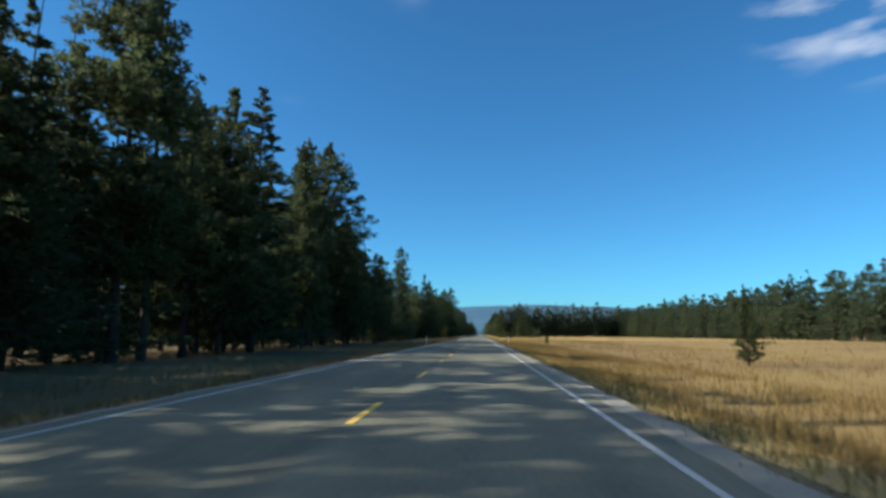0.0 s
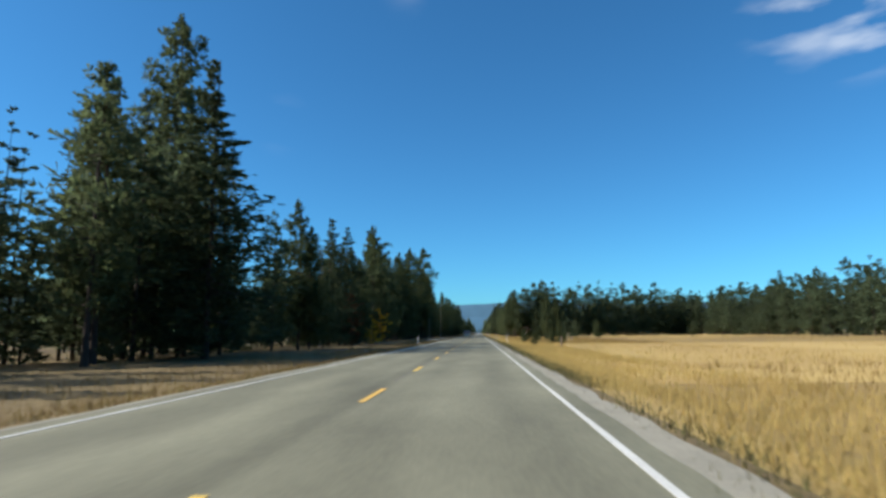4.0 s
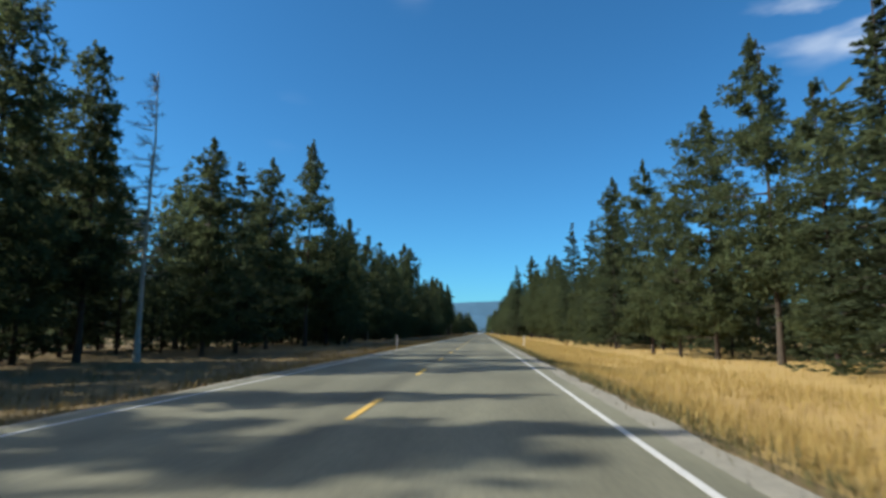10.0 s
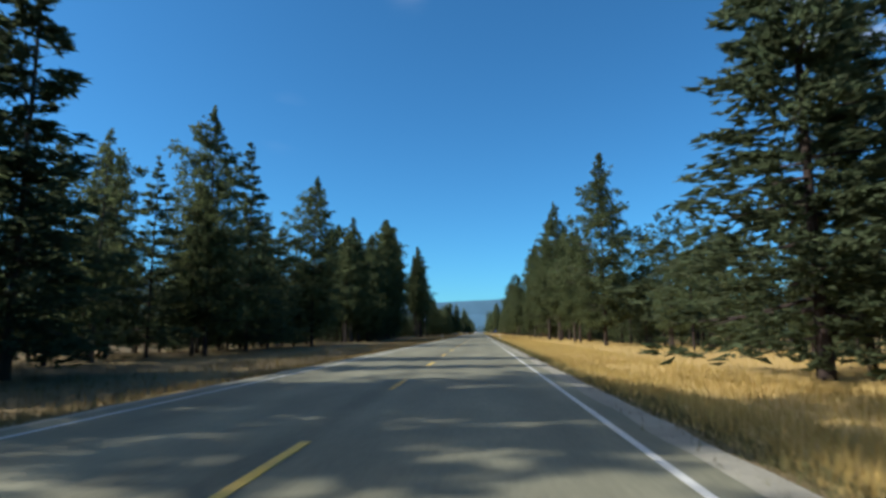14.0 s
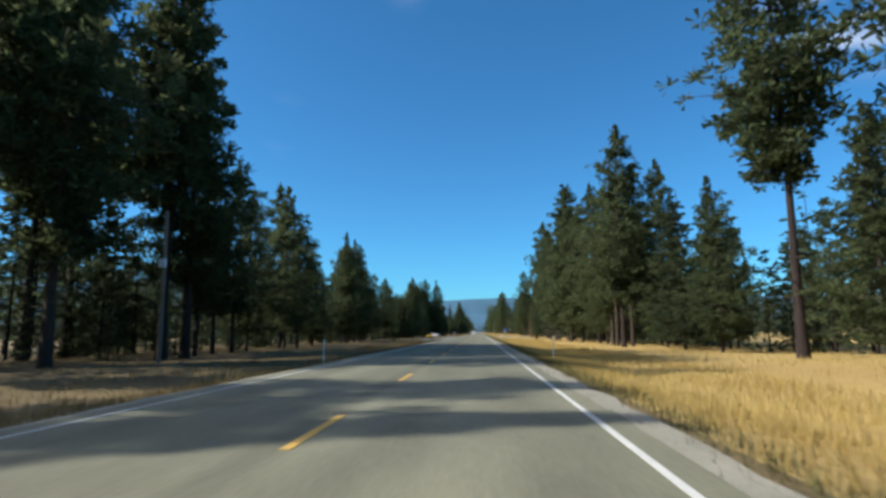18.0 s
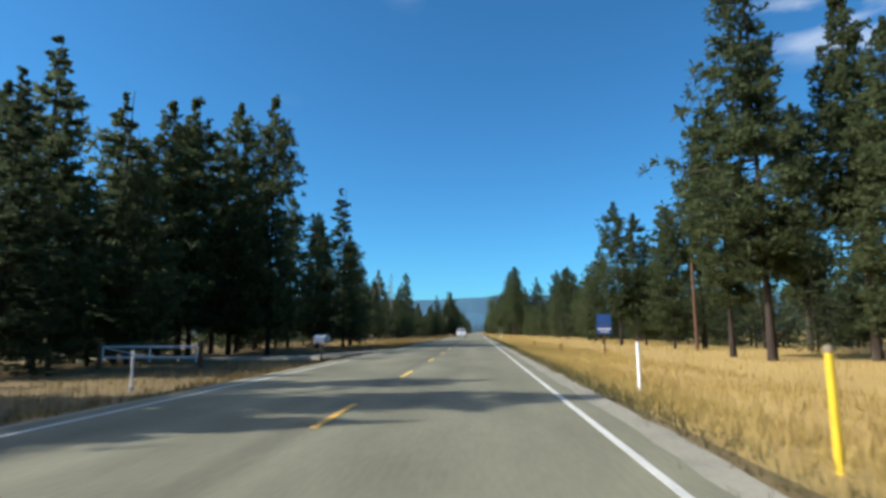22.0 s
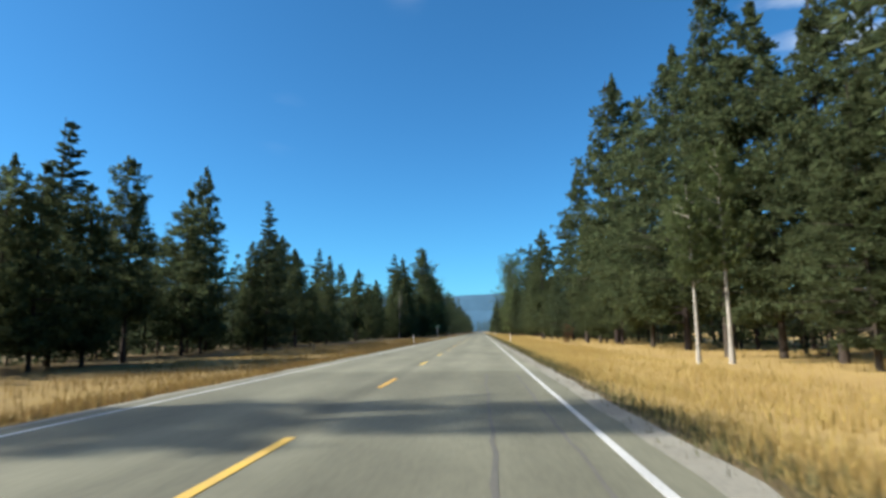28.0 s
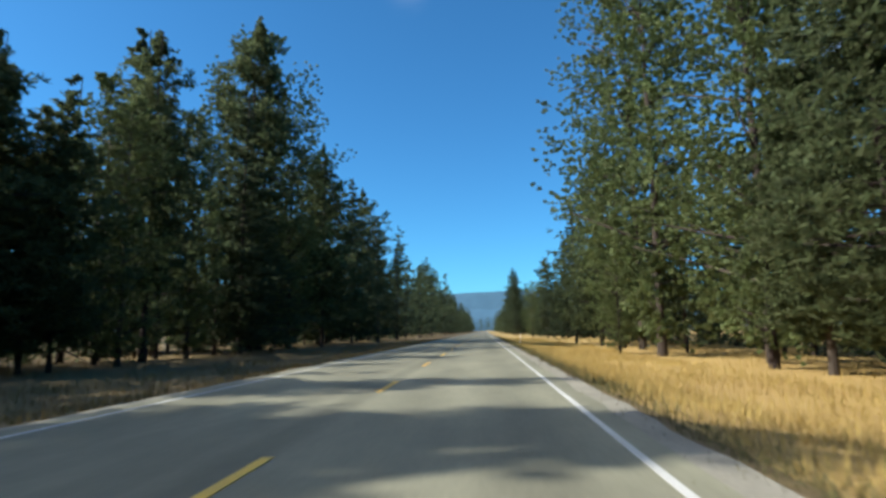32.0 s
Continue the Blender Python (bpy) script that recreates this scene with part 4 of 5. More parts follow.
def second_row():
    """The row behind, half hidden by the trees at the edge."""
    rng, spots = random.Random(22), []
    for k in range(420):
        y = -25 + k * 3.35 + rng.uniform(-1.5, 1.5)
        spots.append((-rng.uniform(24, 33) - (14 if 905 < y < 1075 else 0), y, rng.uniform(9, 14) if y < 640 else rng.uniform(7.5, 11.5)))
        if y > 366:
            spots.append((rng.uniform(19, 28) + (12 if 800 < y < 1080 else 0), y + 1.5, rng.uniform(8, 13)))
    return spots


def far_woods(name, spots, label, seed, levels=14, sprays=5, size=1.9, round_tufts=False):
    """Forest too far in to be told apart tree by tree: many small crowns on trunks, in one mesh."""
    rng = np.random.default_rng(seed)
    stock = []
    for n in range(9):
        kind = ("young_pine", "fir", "pine")[n % (3 if round_tufts else 2)]
        br = branches(kind, rng, levels, 5)
        stock.append(tuft_tris(kind, rng, br, 5, 6, size) if round_tufts and kind != "fir" else crown_tris(kind, rng, br, sprays, 2, size))
    crowns, trunks = [], []
    for x, y, h in spots:
        t = stock[int(rng.integers(len(stock)))]
        a, s = rng.uniform(0, 6.28), h / TALL
        turn = np.array([[math.cos(a), -math.sin(a), 0], [math.sin(a), math.cos(a), 0], [0, 0, 1]])
        foot = np.array([x, y, -0.5 - (0.13 * h if h < 9.5 else 0)])
        crowns.append(t @ turn.T * np.array([s * 1.15, s * 1.15, s]) + foot)
        r, q = 0.22 * s, [2.09 * k for k in range(3)]
        for k in range(3):
            b0, b1 = (np.array([math.cos(q[j]) * r, math.sin(q[j]) * r, 0]) for j in (k, (k + 1) % 3))
            trunks.append(np.array([b0 + foot, b1 + foot, [0, 0, h * 0.95] + foot]))
    me = tri_mesh(name, np.concatenate(crowns + [np.array(trunks)]))
    me.materials.append(M["fir"])
    me.materials.append(M["bark"])
    n_leaf = sum(len(c) for c in crowns)
    me.polygons.foreach_set("material_index", [0] * n_leaf + [1] * len(trunks))
    piece(name, me, None, label, "forest", "stuff")


def wood_spots():
    rng = random.Random(5)
    left, right, ahead, beyond = [], [], [], []
    for k in range(330):  # deep forest on the left
        y = -40 + k * 4.6 + rng.uniform(-2, 2)
        shift = -16 if 905 < y < 1075 else 0
        low = 0.72 if y > 655 else 1.0
        if y < 660:
            left.append((rng.uniform(-31, -25), y + 1, rng.uniform(8, 13)))
        left.append((rng.uniform(-46, -31) + shift, y, low * rng.uniform(9, 16)))
    for k in range(75):  # behind the tall bare pines
        left.append((rng.uniform(-46, -33), 648 + k * 1.6, rng.uniform(8.5, 12)))
    for k in range(205):  # deep forest on the right
        y = 380 + k * 5.0 + rng.uniform(-2, 2)
        shift = 14 if 800 < y < 1080 else 0
        right.append((rng.uniform(27, 46) + shift, y, rng.uniform(9, 16)))
    for k in range(530):  # young growth between the trunks
        y = -30 + k * 2.6
        left.append((rng.uniform(-34, -21.5) - (13 if 905 < y < 1075 else 0), y, rng.uniform(3.5, 8.5)))
        if y > 385:
            right.append((rng.uniform(18, 28) + (9 if 800 < y < 1080 else 0), y, rng.uniform(3.5, 9)))
    for k in range(130):  # the edge beyond the open meadow
        y = 20 + k * 3.7
        beyond += [(rng.uniform(104, 113), y + rng.uniform(-2, 2), rng.uniform(16, 22)), (rng.uniform(113, 124), y + 2, rng.uniform(19, 25)), (rng.uniform(104, 112), y, rng.uniform(8, 13))]
    for k in range(36):  # where the forest comes back to the road
        u = k / 35
        x, y = 13 + 92 * u, 362 + 100 * u ** 1.25
        beyond += [(x + rng.uniform(1, 7), y + rng.uniform(1, 7), rng.uniform(5, 9)), (x + rng.uniform(0, 5), y + rng.uniform(0, 4), rng.uniform(14, 19.5 + 5 * u)), (x + 6, y + rng.uniform(6, 14), rng.uniform(16, 23 + 5 * u))]
    for k in range(110):  # on along the road, past where the camera stops
        y = 1310 + k * 6.0
        for row in range(2):
            ahead += [(-rng.uniform(14, 22) - 9 * row, y + rng.uniform(-3, 3), rng.uniform(14, 24)), (rng.uniform(13, 18) + 8 * row, y + rng.uniform(-3, 3), rng.uniform(12, 22))]
    for k in range(50):
        ahead.append((-60 + k * 2.6, 1985 + rng.uniform(-12, 12), rng.uniform(15, 24)))
    return left, right, ahead, beyond


for woods, seed in zip(wood_spots(), (1, 2, 3, 10)):
    if seed < 10:
        far_woods("forest", woods, "dense dark green conifer forest with slender trunks", seed)
    else:
        far_woods("forest", woods, "dark conifer forest beyond the open meadow", seed, 14, 16, 2.3, True)
far_woods("forest", filling(-1), "dark green conifers closing the forest's sunless edge", 7, 17, 14, 1.5, True)
far_woods("forest", filling(1), "sunlit green conifers closing the forest's edge", 8, 17, 14, 1.5, True)
far_woods("forest", second_row(), "rows of dark green conifers inside the forest edge", 4, 16, 8, 1.9)


def deep_spots():
    """The forest goes on for a long way on both sides, except over the meadow."""
    rng, spots = random.Random(9), []
    for k in range(3000):
        y, away = rng.uniform(-70, 1340), 46 + 150 * rng.random() ** 1.4
        side = rng.choice((-1, 1))
        if side > 0 and y < 520:
            away += 72
        elif 880 < y < 1090:
            away += 22
        spots.append((side * away, y, rng.uniform(9, 16)))
    return spots


far_woods("forest", deep_spots(), "wide conifer forest stretching away from the road", 6, 8, 3, 3.2)

# ---- things beside the road ----
def at_ground(x, y, turn=0.0):
    return pose(x, y, ground_height(x, y), 0, 0, turn)


def build_delineator():
    """A flexible white marker post with a reflector."""
    ob = thing("delineator_post", "slim white plastic marker post with a reflector", "marker post", "marker posts")
    bm = bmesh.new()
    ring = [(-0.03, 0.02), (-0.025, 0.04), (0.025, 0.04), (0.03, 0.02), (0.02, -0.016), (0.0, -0.024), (-0.02, -0.016)]
    lo = [bm.verts.new((x, y, -0.1)) for x, y in ring]
    hi = [bm.verts.new((x * 0.9, y, 1.07 if abs(x) < 0.04 else 1.04)) for x, y in ring]
    for k in range(7):
        bm.faces.new((lo[k], lo[(k + 1) % 7], hi[(k + 1) % 7], hi[k]))
    bm.faces.new(hi)
    part("post", bm, M["white"], ob)
    part("reflector", boxed(-0.022, 0.022, -0.03, -0.016, 0.90, 1.0, 0.003), M["lamp"], ob, "pale reflector")
    part("anchor", boxed(-0.06, 0.06, -0.02, 0.045, -0.06, 0.10, 0.008), M["steel"], ob, "steel anchor sleeve")
    return ob


first_post = build_delineator()
first_post.matrix_basis = at_ground(-7.2, 74.9)
post_rng = random.Random(8)


def delineator(x, y):
    m = at_ground(x, y) @ pose(0, 0, 0, post_rng.uniform(-1.5, 1.5), post_rng.uniform(-1.0, 4.5), post_rng.uniform(-12, 12))
    copy_thing(first_post, m)


delineator(3.25, 75.6)
delineator(-7.2, 216); delineator(3.25, 216.5); delineator(-7.2, 262.6); delineator(3.25, 263.8)
delineator(-7.2, 359.6); delineator(3.25, 359.4); delineator(-7.2, 425.3); delineator(3.25, 425.6); delineator(3.25, 497.8)
delineator(-7.2, 636.8); delineator(3.25, 636.2); delineator(-7.2, 711.5); delineator(3.25, 711.6); delineator(3.25, 776.6)
delineator(3.25, 852.5); delineator(3.25, 923.8); delineator(-7.2, 992); delineator(3.25, 993.4); delineator(-7.2, 1061.4)
delineator(3.25, 1062); delineator(-7.2, 1134.2); delineator(3.25, 1134); delineator(-7.2, 1202.2); delineator(3.25, 1203); delineator(3.25, 1280.5)
delineator(-9.3, 855.9)


def yellow_post(x, y):
    ob = thing("marker_post", "round bright yellow plastic cable marker post", "marker post", "yellow marker posts", at_ground(x, y))
    part("tube", rodded((0, 0, -0.1), (0.01, 0.015, 1.06), 0.038, 0.037, 14), M["yellow"], ob)
    part("cap", rodded((0.01, 0.015, 1.06), (0.012, 0.016, 1.13), 0.042, 0.03, 14), M["wood"], ob, "weathered pale cap")


yellow_post(3.0, 826.4)
yellow_post(3.2, 846.0)


def wooden_post(x, y, h, r=0.07, lean=0.0, label="weathered grey wooden fence post in dry grass"):
    ob = thing("fence_post", label, "fence post", "old fence posts", at_ground(x, y) @ pose(0, 0, 0, lean, lean * 0.6, 0))
    part("post", rodded((0, 0, -0.15), (0, 0, h), r, r * 0.9, 9), M["wood"], ob)
    part("top", rodded((0, 0, h), (0, 0, h + 0.03), r * 0.9, r * 0.5, 9), M["brown_wood"], ob, "split darker top")


wooden_post(8.4, 208, 1.1, 0.10, 2)
wooden_post(14.9, 247.3, 1.4, 0.09, -2)
wooden_post(15.9, 249.8, 0.85, 0.14)
wooden_post(10.3, 55.1, 0.55, 0.05)
wooden_post(9.2, 511.4, 0.95, 0.07, 1)
wooden_post(-15.0, 1211.5, 1.1, 0.06, 6)
wooden_post(-7.4, 776.5, 0.95, 0.07, 3, "short brown wooden post beside the road")
wooden_post(6.6, 1196.0, 0.6, 0.09, 2)
wooden_post(-13.8, 1119.0, 0.75, 0.06, 4)


def utility_pole(x, y, h, box=False, wood="wood"):
    ob = thing("utility_pole", "weathered grey-brown wooden utility pole at the forest edge", "pole", "utility poles", at_ground(x, y))
    part("pole", rodded((0, 0, -0.3), (0, 0, h), 0.14, 0.10, 12), M[wood], ob)
    if box:
        part("meter_box", boxed(-0.2, 0.2, -0.3, -0.12, h * 0.62, h * 0.62 + 0.5, 0.02), M["white"], ob, "white metal meter box")


utility_pole(-15.2, 323.3, 6.2)
utility_pole(-18.0, 716.8, 8.7, True)
utility_pole(11.0, 812.7, 4.7, wood="brown_wood")
utility_pole(17.0, 887.0, 7.0, wood="brown_wood")


def notice_shelter(m):
    """Two timber posts under a small gabled shingle roof, with a pale notice board between them."""
    ob = thing("notice_shelter", "rustic wooden notice board under a small shingled gable roof", "notice board", "", m)
    for x in (-0.45, 0.45):
        part("post", boxed(x - 0.07, x + 0.07, -0.07, 0.07, -0.2, 2.25, 0.012), M["brown_wood"], ob)
    part("board", boxed(-0.38, 0.38, -0.03, 0.03, 1.15, 1.75, 0.01), M["white"], ob, "sun-bleached pale notice board")
    part("header", boxed(-0.6, 0.6, -0.05, 0.05, 1.95, 2.2, 0.012), M["brown_wood"], ob)
    part("rail", boxed(-0.38, 0.38, -0.04, 0.04, 1.05, 1.14, 0.01), M["brown_wood"], ob)
    for side in (-1, 1):
        roof = part("roof_slope", boxed(-0.75, 0.75, -0.75, 0.75, -0.03, 0.03, 0.008, pose(side * 0.62, 0, 2.62, 0, side * 32, 0)), M["brown_wood"], ob)
        tile = boxed(-0.15, 0.15, -0.118, 0.118, 0.0, 0.022, 0.004)
        me = bpy.data.meshes.new("shingle")
        tile.to_mesh(me)
        tile.free()
        me.materials.append(M["shingle"])
        for row in range(5):
            for col in range(6):
                sh = new("shingle", me)
                sh.parent = roof
                sh.matrix_basis = pose(side * 0.62, 0, 2.62, 0, side * 32, 0) @ pose(-0.58 + 0.29 * row, -0.62 + 0.25 * col, 0.034 + 0.002 * (col % 3), 0, -3 * side, 0)
    return ob


notice_shelter(at_ground(12.15, 302.5, -8))


def newspaper_box(m):
    ob = thing("newspaper_box", "bright yellow plastic newspaper tube on a thin wooden post", "newspaper box", "newspaper boxes", m)
    part("post", rodded((0.05, 0, -0.1), (0, 0.03, 0.92), 0.035, 0.03, 8), M["brown_wood"], ob)
    bm = bmesh.new()
    for x0, x1, z0, z1 in ((-0.15, 0.15, 0.92, 0.935), (-0.15, -0.135, 0.92, 1.14), (0.135, 0.15, 0.92, 1.14), (-0.15, 0.15, 1.125, 1.14)):
        box(bm, x0, x1, -0.3, 0.3, z0, z1, 0.004)
    box(bm, -0.15, 0.15, 0.285, 0.3, 0.92, 1.14, 0.004)
    part("tube", bm, M["yellow"], ob)
    part("bracket", boxed(-0.04, 0.04, -0.10, 0.10, 0.84, 0.92, 0.01), M["yellow"], ob, "yellow bracket under the tube")
    part("newspaper", rodded((-0.02, -0.2, 0.985), (-0.02, 0.22, 0.985), 0.045, 0.045, 10), M["white"], ob, "rolled white newspaper")


newspaper_box(at_ground(-9.05, 795.5, 112) @ pose(0, 0, 0, 5, -9, 0) @ Matrix.Scale(0.92, 4))
newspaper_box(at_ground(-9.55, 796.1, 104) @ pose(0, 0, 0, -4, -7, 0) @ Matrix.Scale(0.92, 4))
newspaper_box(at_ground(-10.0, 796.5, 118) @ pose(0, 0, 0, 3, -11, 0) @ Matrix.Scale(0.92, 4))


def mailbox(m, wide=0.26, label="white metal mailbox on a wooden post"):
    ob = thing("mailbox", label, "mailbox", "mailboxes", m)
    part("post", boxed(-0.05, 0.05, -0.05, 0.05, -0.15, 0.95, 0.008), M["wood"], ob)
    bm, steps = bmesh.new(), 10
    ring = [(-wide / 2, 0.97), (wide / 2, 0.97)] + [(wide / 2 * math.cos(math.pi * k / steps), 0.97 + wide * 0.55 + wide / 2 * math.sin(math.pi * k / steps)) for k in range(steps + 1)]
    f = [bm.verts.new((x, -wide, z)) for x, z in ring]
    b = [bm.verts.new((x, wide, z)) for x, z in ring]
    for k in range(len(ring)):
        j = (k + 1) % len(ring)
        bm.faces.new((f[k], f[j], b[j], b[k]))
    bm.faces.new(b)
    part("shell", bm, M["white"], ob)
    bm = bmesh.new()
    bm.faces.new([bm.verts.new((x * 0.97, -wide - 0.006, z)) for x, z in ring])
    bmesh.ops.solidify(bm, geom=bm.faces[:], thickness=0.012)
    part("door", bm, M["white"], ob, "white metal door")
    part("flag", boxed(wide / 2 + 0.004, wide / 2 + 0.012, -0.1, -0.05, 1.08, 1.28, 0.002), M["red"], ob, "small red flag")


mailbox(at_ground(-8.3, 871.3, 60), 0.40, "large white metal mailbox on a wooden post")
mailbox(at_ground(-8.95, 796.8, 78), 0.27)
mailbox(at_ground(-8.45, 797.6, 66), 0.22)


def pipe_gate(m):
    ob = thing("pipe_gate", "white painted steel pipe gate across a forest track", "gate", "", m)
    for z in (0.95, 0.5):
        part("rail", rodded((0, 0, z), (4.0, 0.1, z - 0.03), 0.05, 0.05, 10), M["white"], ob)
    for x in (0.0, 2.0, 4.0):
        part("upright", rodded((x, 0.05 * x / 2, 0.28), (x, 0.05 * x / 2, 1.0), 0.04, 0.04, 10), M["white"], ob)
    part("brace", rodded((0.1, 0.0, 0.9), (1.95, 0.05, 0.5), 0.03, 0.03, 8), M["white"], ob)
    for x in (-0.18, 4.22):
        part("gate_post", rodded((x, 0.05, -0.2), (x, 0.05, 1.2), 0.09, 0.09, 12), M["brown_wood"], ob, "dark wooden gate post")


pipe_gate(at_ground(-16.2, 865.0, 4))


def blue_sign(m):
    """A tall blue service board with lines of lettering too small to read."""
    ob = thing("road_sign", "blue service road sign with a white strip on one post", "road sign", "", m)
    part("post", boxed(-0.05, 0.05, 0.0, 0.1, -0.2, 2.3, 0.008), M["brown_wood"], ob, "brown wooden post")
    panel = part("panel", boxed(-0.46, 0.46, -0.03, -0.008, 1.36, 2.62, 0.006), M["sign_blue"], ob)
    part("border", boxed(-0.43, 0.43, -0.036, -0.031, 1.62, 1.72, 0.001), M["white"], panel, "white strip")
    for k, (w, z) in enumerate(((0.30, 2.42), (0.34, 2.22), (0.27, 2.02), (0.33, 1.86), (0.30, 1.46))):
        part("lettering", boxed(-w, w, -0.035, -0.031, z, z + 0.055, 0.001), M["car_grey"] if k < 4 else M["white"], panel, "faint line of lettering")


blue_sign(at_ground(8.3, 879.3, 2))


def stop_sign_back(m):
    ob = thing("stop_sign", "bare metal back of an octagonal stop sign", "road sign", "", m)
    part("post", boxed(-0.03, 0.03, 0.012, 0.05, -0.2, 2.2, 0.006), M["steel"], ob)
    bm = bmesh.new()
    disc = [bm.verts.new((0.40 * math.cos(radians(22.5 + 45 * k)), 0, 2.05 + 0.40 * math.sin(radians(22.5 + 45 * k)))) for k in range(8)]
    bm.faces.new(disc)
    bmesh.ops.solidify(bm, geom=bm.faces[:], thickness=0.012)
    part("panel", bm, M["steel"], ob)


stop_sign_back(at_ground(8.5, 850.5, 12))


def street_sign(m):
    ob = thing("street_sign", "green street name sign on a steel post", "street sign", "", m)
    part("post", rodded((0, 0, -0.2), (0, 0, 2.48), 0.03, 0.03, 12), M["steel"], ob)
    blade = part("blade", boxed(-0.52, 0.52, -0.012, 0.012, 2.5, 2.71, 0.006), M["sign_green"], ob)
    part("bracket", boxed(-0.06, 0.06, -0.03, 0.03, 2.44, 2.52, 0.006), M["steel"], ob)
    for x0, x1 in ((-0.42, -0.12), (-0.06, 0.22), (0.28, 0.42)):
        part("lettering", boxed(x0, x1, -0.017, -0.013, 2.565, 2.64, 0.001), M["white"], blade, "white line of lettering")
    other = part("blade", boxed(-0.012, 0.012, -0.4, 0.4, 2.73, 2.92, 0.006), M["sign_green"], ob)
    part("lettering", boxed(-0.017, -0.013, -0.3, 0.3, 2.79, 2.86, 0.001), M["white"], other, "white line of lettering")


street_sign(at_ground(-8.4, 1184.8, 3))


def rail_fence(name, label, points, mat, rails=(0.35, 0.68, 1.0), thick=0.045):
    """Posts joined by round rails that sag and overlap a little."""
    ob = thing(name, label, "fence")
    rng = random.Random(len(points))
    spots = [Vector((x, y, ground_height(x, y))) for x, y in points]
    for p in spots:
        part("post", rodded(p - Vector((0, 0, 0.15)), p + Vector((rng.uniform(-0.04, 0.04), 0, 1.12)), 0.065, 0.06, 8), mat, ob)
    for a, b in zip(spots, spots[1:]):
        for z in rails:
            part("rail", rodded(a + Vector((0, 0.05, z + rng.uniform(-0.04, 0.04))), b + Vector((0, 0.05, z + rng.uniform(-0.04, 0.04))), thick, thick * 0.85, 7), mat, ob)


rail_fence("rail_fence", "dark brown three-rail wooden fence along the meadow", [(-20.4 - 0.12 * 2.9 * k, 937 + 2.9 * k) for k in range(17)], M["wood"])
rail_fence("rail_fence", "short pale board fence before the trees", [(-29.4 + 1.1 * k, 990.5 + 0.2 * k) for k in range(4)], M["pale_bark"], (0.25, 0.5, 0.75, 1.0), 0.06)
rail_fence("paling_fence", "old brown fence of close-set wooden palings", [(10.4 + 0.085 * k, 796.5 + 0.62 * k) for k in range(18)], M["brown_wood"], (0.5, 0.95), 0.02)


def travel_trailer(m):
    ob = thing("travel_trailer", "white travel trailer parked among the trees", "trailer", "parked trailers", m)
    part("body", boxed(-1.1, 1.1, -2.8, 2.8, 0.45, 2.5, 0.18), M["car_white"], ob)
    part("stripe", boxed(-1.115, 1.115, -2.5, 2.5, 1.05, 1.2, 0.004), M["car_grey"], ob, "grey stripe")
    for y in (-1.6, 0.2, 1.7):
        win = part("window", boxed(-1.112, -1.09, y - 0.4, y + 0.4, 1.45, 1.95, 0.02), M["glass_dark"], ob, "dark window")
    part("window", boxed(-0.7, 0.7, -2.815, -2.79, 1.4, 1.95, 0.02), M["glass_dark"], ob, "dark window")
    for x in (-0.95, 0.95):
        for y in (-0.4, 0.4):
            part("wheel", rodded((x - 0.1, y, 0.34), (x + 0.1, y, 0.34), 0.34, 0.34, 16), M["black"], ob, "black tyre")
    part("drawbar", rodded((0, -3.9, 0.45), (0, -2.7, 0.5), 0.06, 0.06, 8), M["steel"], ob)
    part("jack", rodded((0, -3.7, 0.0), (0, -3.7, 0.5), 0.04, 0.04, 8), M["steel"], ob)


travel_trailer(at_ground(31, 768, 70))
travel_trailer(at_ground(-45, 1030, 35))


def cabin(m):
    """A small log-brown house with a metal gable roof at the edge of the trees."""
    ob = thing("cabin", "small brown wooden cabin with a pale metal gable roof", "cabin", "", m)
    bm = bmesh.new()
    ring = [(-4, 0), (4, 0), (4, 2.4), (0, 4.2), (-4, 2.4)]
    f, b = ([bm.verts.new((x, y, z)) for x, z in ring] for y in (-3, 3))
    bm.faces.new(f[::-1])
    bm.faces.new(b)
    for k in range(5):
        bm.faces.new((f[k], f[(k + 1) % 5], b[(k + 1) % 5], b[k]))
    part("wall", bm, M["brown_wood"], ob)
    for side in (-1, 1):
        part("roof_slope", boxed(-2.4, 2.4, -3.4, 3.4, -0.05, 0.05, 0.02, pose(side * 2.15, 0, 3.36, 0, side * 24.2, 0)), M["steel"], ob, "pale metal roofing")
    part("door", boxed(-0.5, 0.45, -3.05, -2.98, 0.05, 2.05, 0.01), M["wood"], ob, "plain wooden door")
    for x in (-2.4, 2.4):
        win = part("window", boxed(x - 0.6, x + 0.6, -3.06, -2.98, 0.95, 2.0, 0.015), M["white"], ob, "white window frame")
        part("pane", boxed(x - 0.5, x + 0.5, -3.075, -3.055, 1.05, 1.9, 0.004), M["glass_dark"], win)


cabin(at_ground(-50.5, 984, 12))


def fallen_log(m):
    ob = thing("fallen_log", "weathered brown fallen log in dry grass", "log", "", m)
    part("stem", rodded((-1.4, 0, 0.10), (1.5, 0.3, 0.16), 0.13, 0.09, 10), M["brown_wood"], ob)
    for x, dx, dz in ((-0.5, 0.2, 0.35), (0.4, -0.15, 0.4), (1.0, 0.25, 0.28)):
        part("branch_stub", rodded((x, 0.1, 0.15), (x + dx, 0.0, 0.15 + dz), 0.03, 0.012, 6), M["brown_wood"], ob)


fallen_log(at_ground(10.4, 355.2, 10))
fallen_log(at_ground(8.5, 330.0, 60))

